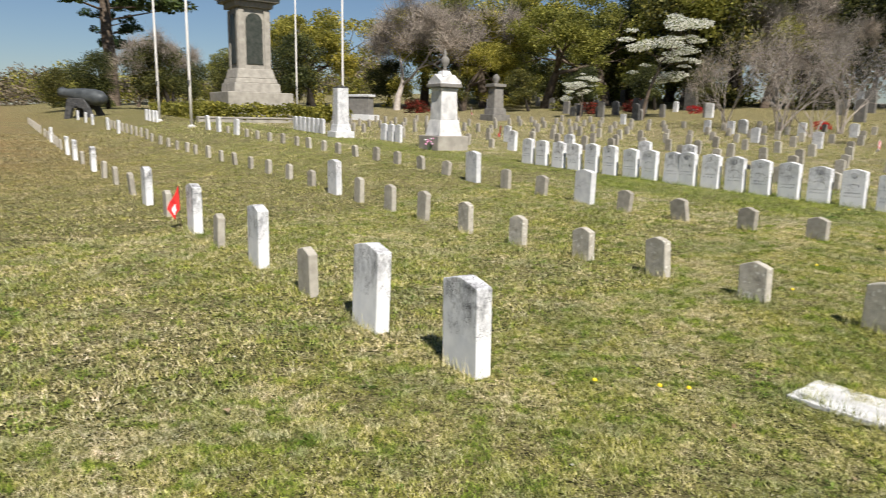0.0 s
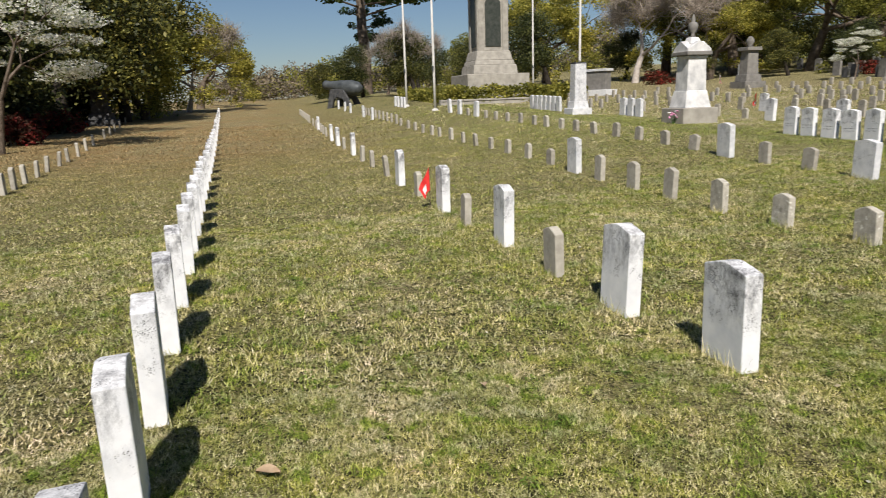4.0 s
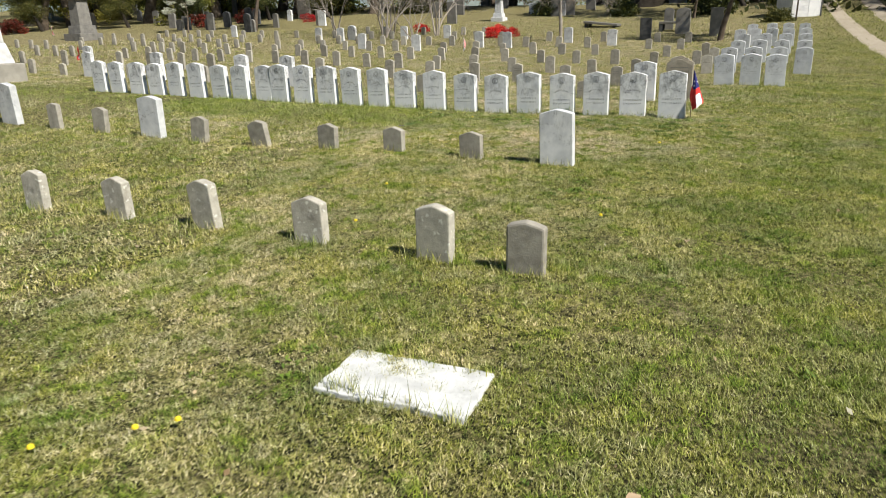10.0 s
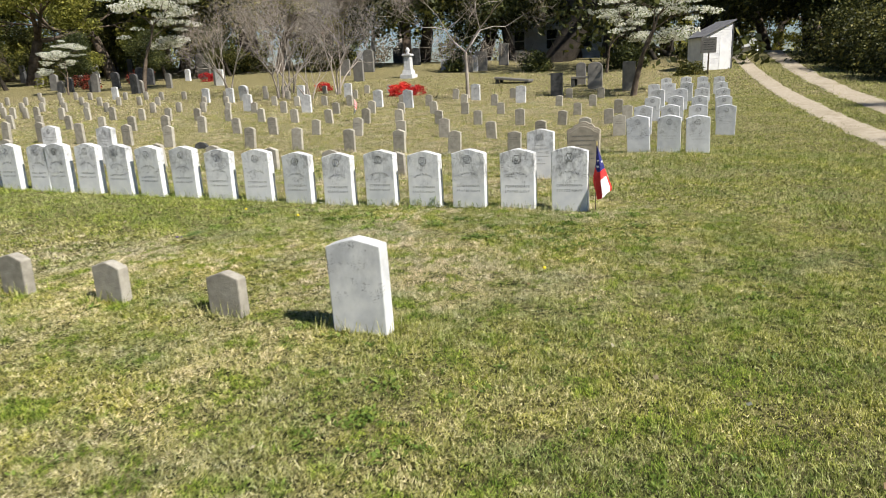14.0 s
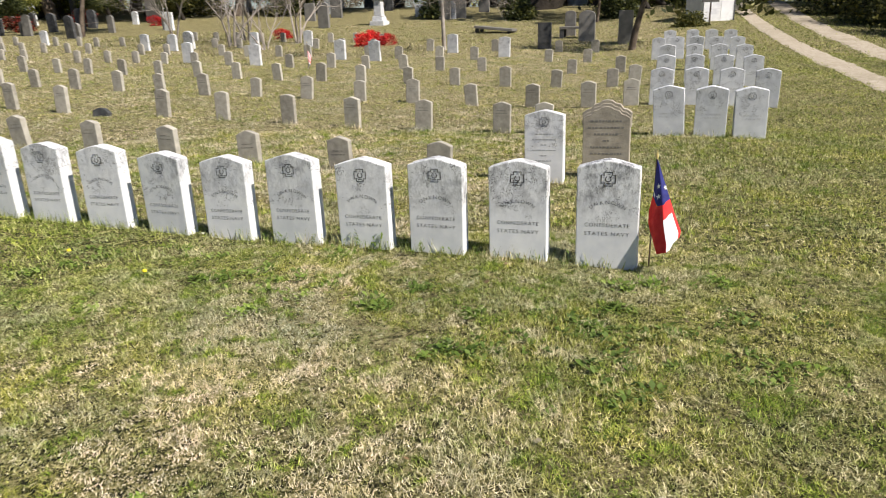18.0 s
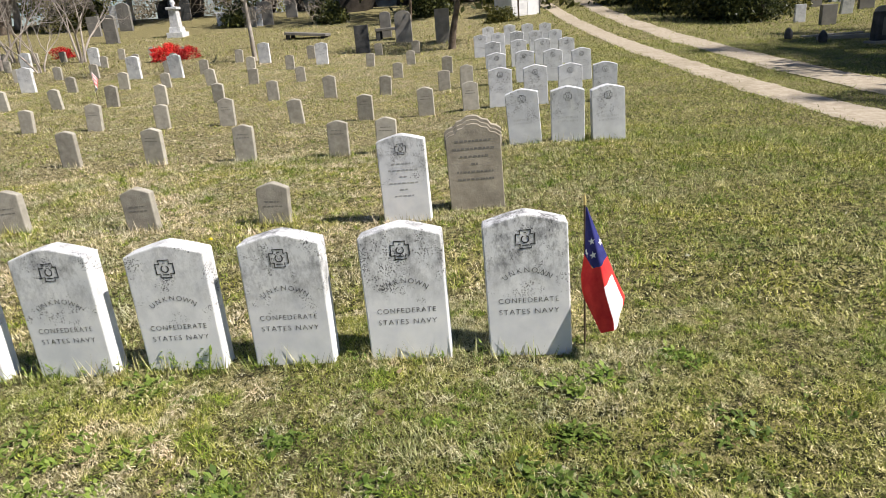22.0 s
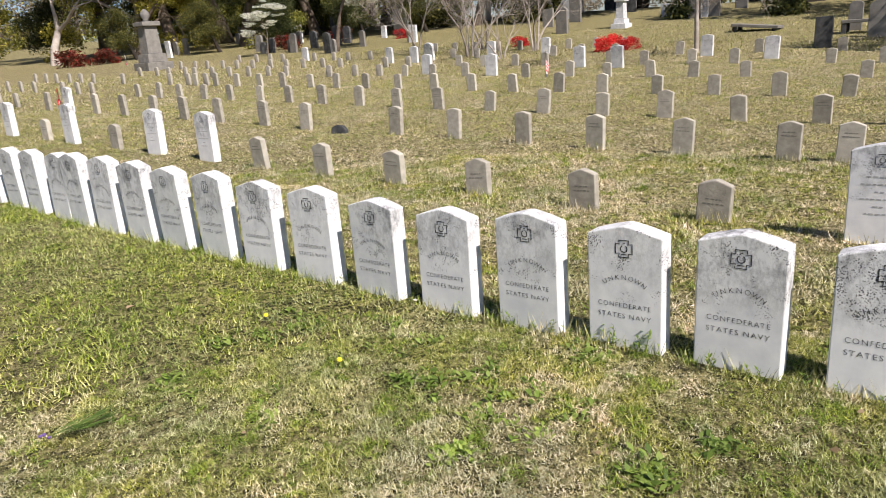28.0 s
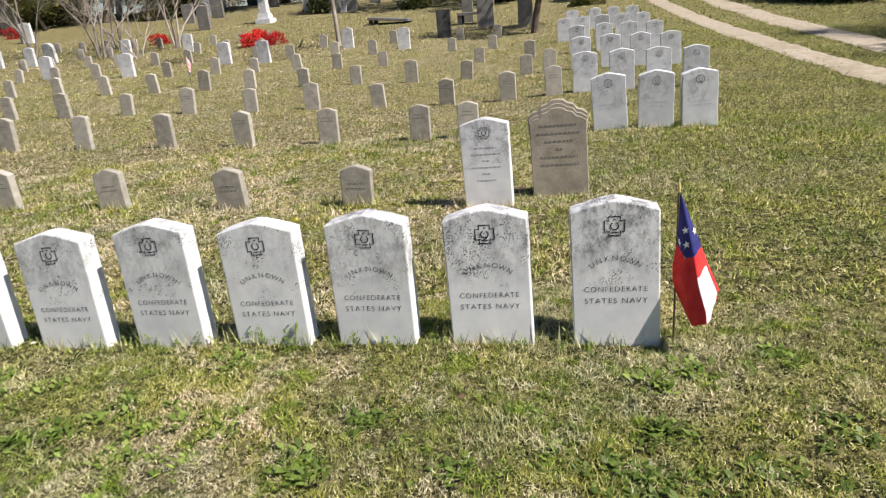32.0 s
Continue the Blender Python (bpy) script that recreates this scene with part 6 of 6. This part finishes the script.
def weeds():
    """Low rosettes of broad leaves in the lawn, single and in patches."""
    rng = np.random.default_rng(8)
    v, f = [], []
    heads = [(rng.uniform(9.2, 10.5), rng.uniform(0.5, 4.6), rng.uniform(0.03, 0.10)) for _ in range(40)]
    heads += [(rng.uniform(5.8, 7.6), rng.uniform(0.2, 1.9), rng.uniform(0.05, 0.13)) for _ in range(9)]
    heads += [(rng.uniform(-1.5, 8.5), rng.uniform(-2.5, 6.0), rng.uniform(0.05, 0.2)) for _ in range(30)]
    spots = [(p + rng.normal() * r, u + rng.normal() * r, rng.uniform(0.012, 0.036 if p > 9 else 0.026)) for p, u, r in heads for _ in range(int(rng.uniform(3, 10)))]
    spots += [(rng.uniform(-2, 12.5), rng.uniform(-3, 7), rng.uniform(0.010, 0.022)) for _ in range(420)]
    for p, u, s in spots:
        x, y = xy(p, u)
        z = float(surface(np.array([x]), np.array([y]))[0])
        for i in range(int(rng.uniform(9, 20))):
            a, e = rng.uniform(0, 6.283), rng.uniform(0.2, 0.95)
            d = np.array([math.cos(a), math.sin(a), e])
            w = np.array([-math.sin(a), math.cos(a), 0]) * s * rng.uniform(0.22, 0.38)
            o = np.array([x + rng.normal() * s * 0.9, y + rng.normal() * s * 0.9, z + 0.008])
            tip = o + d * s * 1.2 - np.array([0, 0, 0.25 * s])
            k0 = len(v)
            v += [o, o + d * s * 0.65 + w, tip, o + d * s * 0.65 - w]
            f.append((k0, k0 + 1, k0 + 2, k0 + 3))
    # thin stalks with small leaves before the long row
    stalks = [(10.50, 2.93 + rng.normal() * 0.05, rng.uniform(0.06, 0.17)) for _ in range(9)] + [(10.51 + rng.normal() * 0.02, rng.uniform(1.4, 5.5), rng.uniform(0.03, 0.085)) for _ in range(46)]
    for p, u, h in stalks:
        x, y = xy(p, u)
        o = np.array([x, y, float(surface(np.array([x]), np.array([y]))[0])])
        lean = np.array([rng.normal() * 0.3, rng.normal() * 0.3, 1.0]) * h
        w = np.array([UX, UY, 0]) * 0.0016
        k0 = len(v)
        v += [o - w, o + w, o + lean + 0.4 * w, o + lean - 0.4 * w]
        f.append((k0, k0 + 1, k0 + 2, k0 + 3))
        for i in range(int(4 + 50 * h)):
            t, a, s = rng.uniform(0.25, 1.0), rng.uniform(0, 6.283), rng.uniform(0.012, 0.028)
            d = np.array([math.cos(a), math.sin(a), rng.uniform(0.1, 0.9)]) * s
            w = np.array([-math.sin(a), math.cos(a), 0]) * s * 0.2
            q, k0 = o + lean * t, len(v)
            v += [q, q + d * 0.55 + w, q + d, q + d * 0.55 - w]
            f.append((k0, k0 + 1, k0 + 2, k0 + 3))
    tagged(link("weeds", arrays("weeds", np.array(v), f), WEED), "low clumps of green clover and broad-leaved weeds", "weeds", kind="stuff")


weeds()


def dandelion(p, u, s=0.013):
    x, y = xy(p, u)
    ob = part("dandelion", turned(bmesh.new(), [(s * 0.3, 0.03), (s, 0.036), (s * 0.8, 0.044), (s * 0.2, 0.048)], 10), DANDELION)
    ob.matrix_basis = pose(x, y, ground_z(x, y), 8, 5, 0)
    tagged(ob, "yellow dandelion flower in the grass", "flower", "dandelions")


for q in ((2.62, 2.28), (2.95, 1.95), (2.85, 2.05), (12.3, 3.55), (9.9, 4.6), (9.75, 3.9), (8.6, 1.3), (5.2, 2.7), (6.1, 3.0), (5.9, 1.2)):
    dandelion(*q)


def dead_leaf(p, u, s, turn):
    x, y = xy(p, u)
    v, f = [], []
    for i in range(5):
        w = s * 0.35 * math.sin(math.pi * (i + 0.15) / 4.4)
        for k in (-1, 0, 1):
            v.append((s * (i / 4 - 0.5), w * k, 0.012 + 0.16 * s * k * k + 0.1 * s * math.sin(i)))
        if i:
            a = 3 * i - 3
            f += [(a, a + 3, a + 4, a + 1), (a + 1, a + 4, a + 5, a + 2)]
    ob = link("fallen_leaf", arrays("fallen_leaf", v, f, True), DEAD_LEAF)
    ob.matrix_basis = pose(x, y, ground_z(x, y) + 0.012, 0, 0, turn)
    tagged(ob, "curled brown fallen leaf on the grass", "leaf", "fallen leaves")


for q in ((-0.1, 2.4, 0.09, 20), (0.45, 1.9, 0.06, 80), (0.9, 2.9, 0.05, 120), (9.6, 5.4, 0.06, 60), (3.2, 0.4, 0.06, 0), (5.6, 0.6, 0.06, 45)):
    dead_leaf(*q)


def litter():
    """Crumbs of dead leaf and fallen petals that lie in the grass."""
    rng = np.random.default_rng(61)
    n = 900
    p, u = rng.uniform(-2.5, 14, n), rng.uniform(-4, 9, n)
    x, y = p * PX + u * UX, p * PY + u * UY
    z = surface(x, y) + rng.uniform(0.012, 0.026, n)
    a, s = rng.uniform(0, 6.283, n), rng.uniform(0.006, 0.018, n)
    o = np.stack([x, y, z], -1)
    e = np.stack([np.cos(a) * s, np.sin(a) * s, rng.normal(0, 0.3, n) * s], -1)
    w = np.stack([-np.sin(a) * s * 0.55, np.cos(a) * s * 0.55, rng.normal(0, 0.25, n) * s], -1)
    v = np.stack([o - e, o - w, o + e, o + w], 1).reshape(-1, 3)
    tagged(link("leaf_litter", arrays("leaf_litter", v, np.arange(4 * n).reshape(-1, 4)), LITTER), "crumbs of dead leaf and pale petals in the grass", "leaf litter", kind="stuff")


litter()


def sprig(p, u, turn):
    """A cut stem with narrow leaves and small purple flowers, dropped on the grass."""
    x, y = xy(p, u)
    ob = empty("flower_sprig", pose(x, y, ground_z(x, y) + 0.02, 0, 0, turn), "cut green sprig with small purple flowers lying in the grass", "flowers")
    rng = np.random.default_rng(15)
    v, f = [], []
    for k in range(46):
        t = rng.uniform(-0.13, 0.02)
        e = 0.09 + 0.07 * rng.random()
        d = np.array([e, e * rng.normal() * 0.22, 0.02 * rng.random()])
        o = np.array([t, rng.normal() * 0.016, 0.006 + 0.014 * rng.random()])
        w = np.array([-d[1], d[0], 0]) * 0.03
        a = len(v)
        v += [o, o + d * 0.5 + w, o + d, o + d * 0.5 - w]
        f.append((a, a + 1, a + 2, a + 3))
    link("leaves", arrays("leaves", v, f), WEED, ob)
    for k in range(3):
        b = part("blossom", turned(bmesh.new(), [(0.002, 0), (0.008, 0.005), (0.007, 0.010), (0.002, 0.012)], 7), PURPLE, ob)
        b.matrix_basis = pose(-0.14 + 0.012 * k, rng.normal() * 0.02, 0.015, rng.uniform(-40, 40), 0, 0)


sprig(8.86, 4.37, 18)
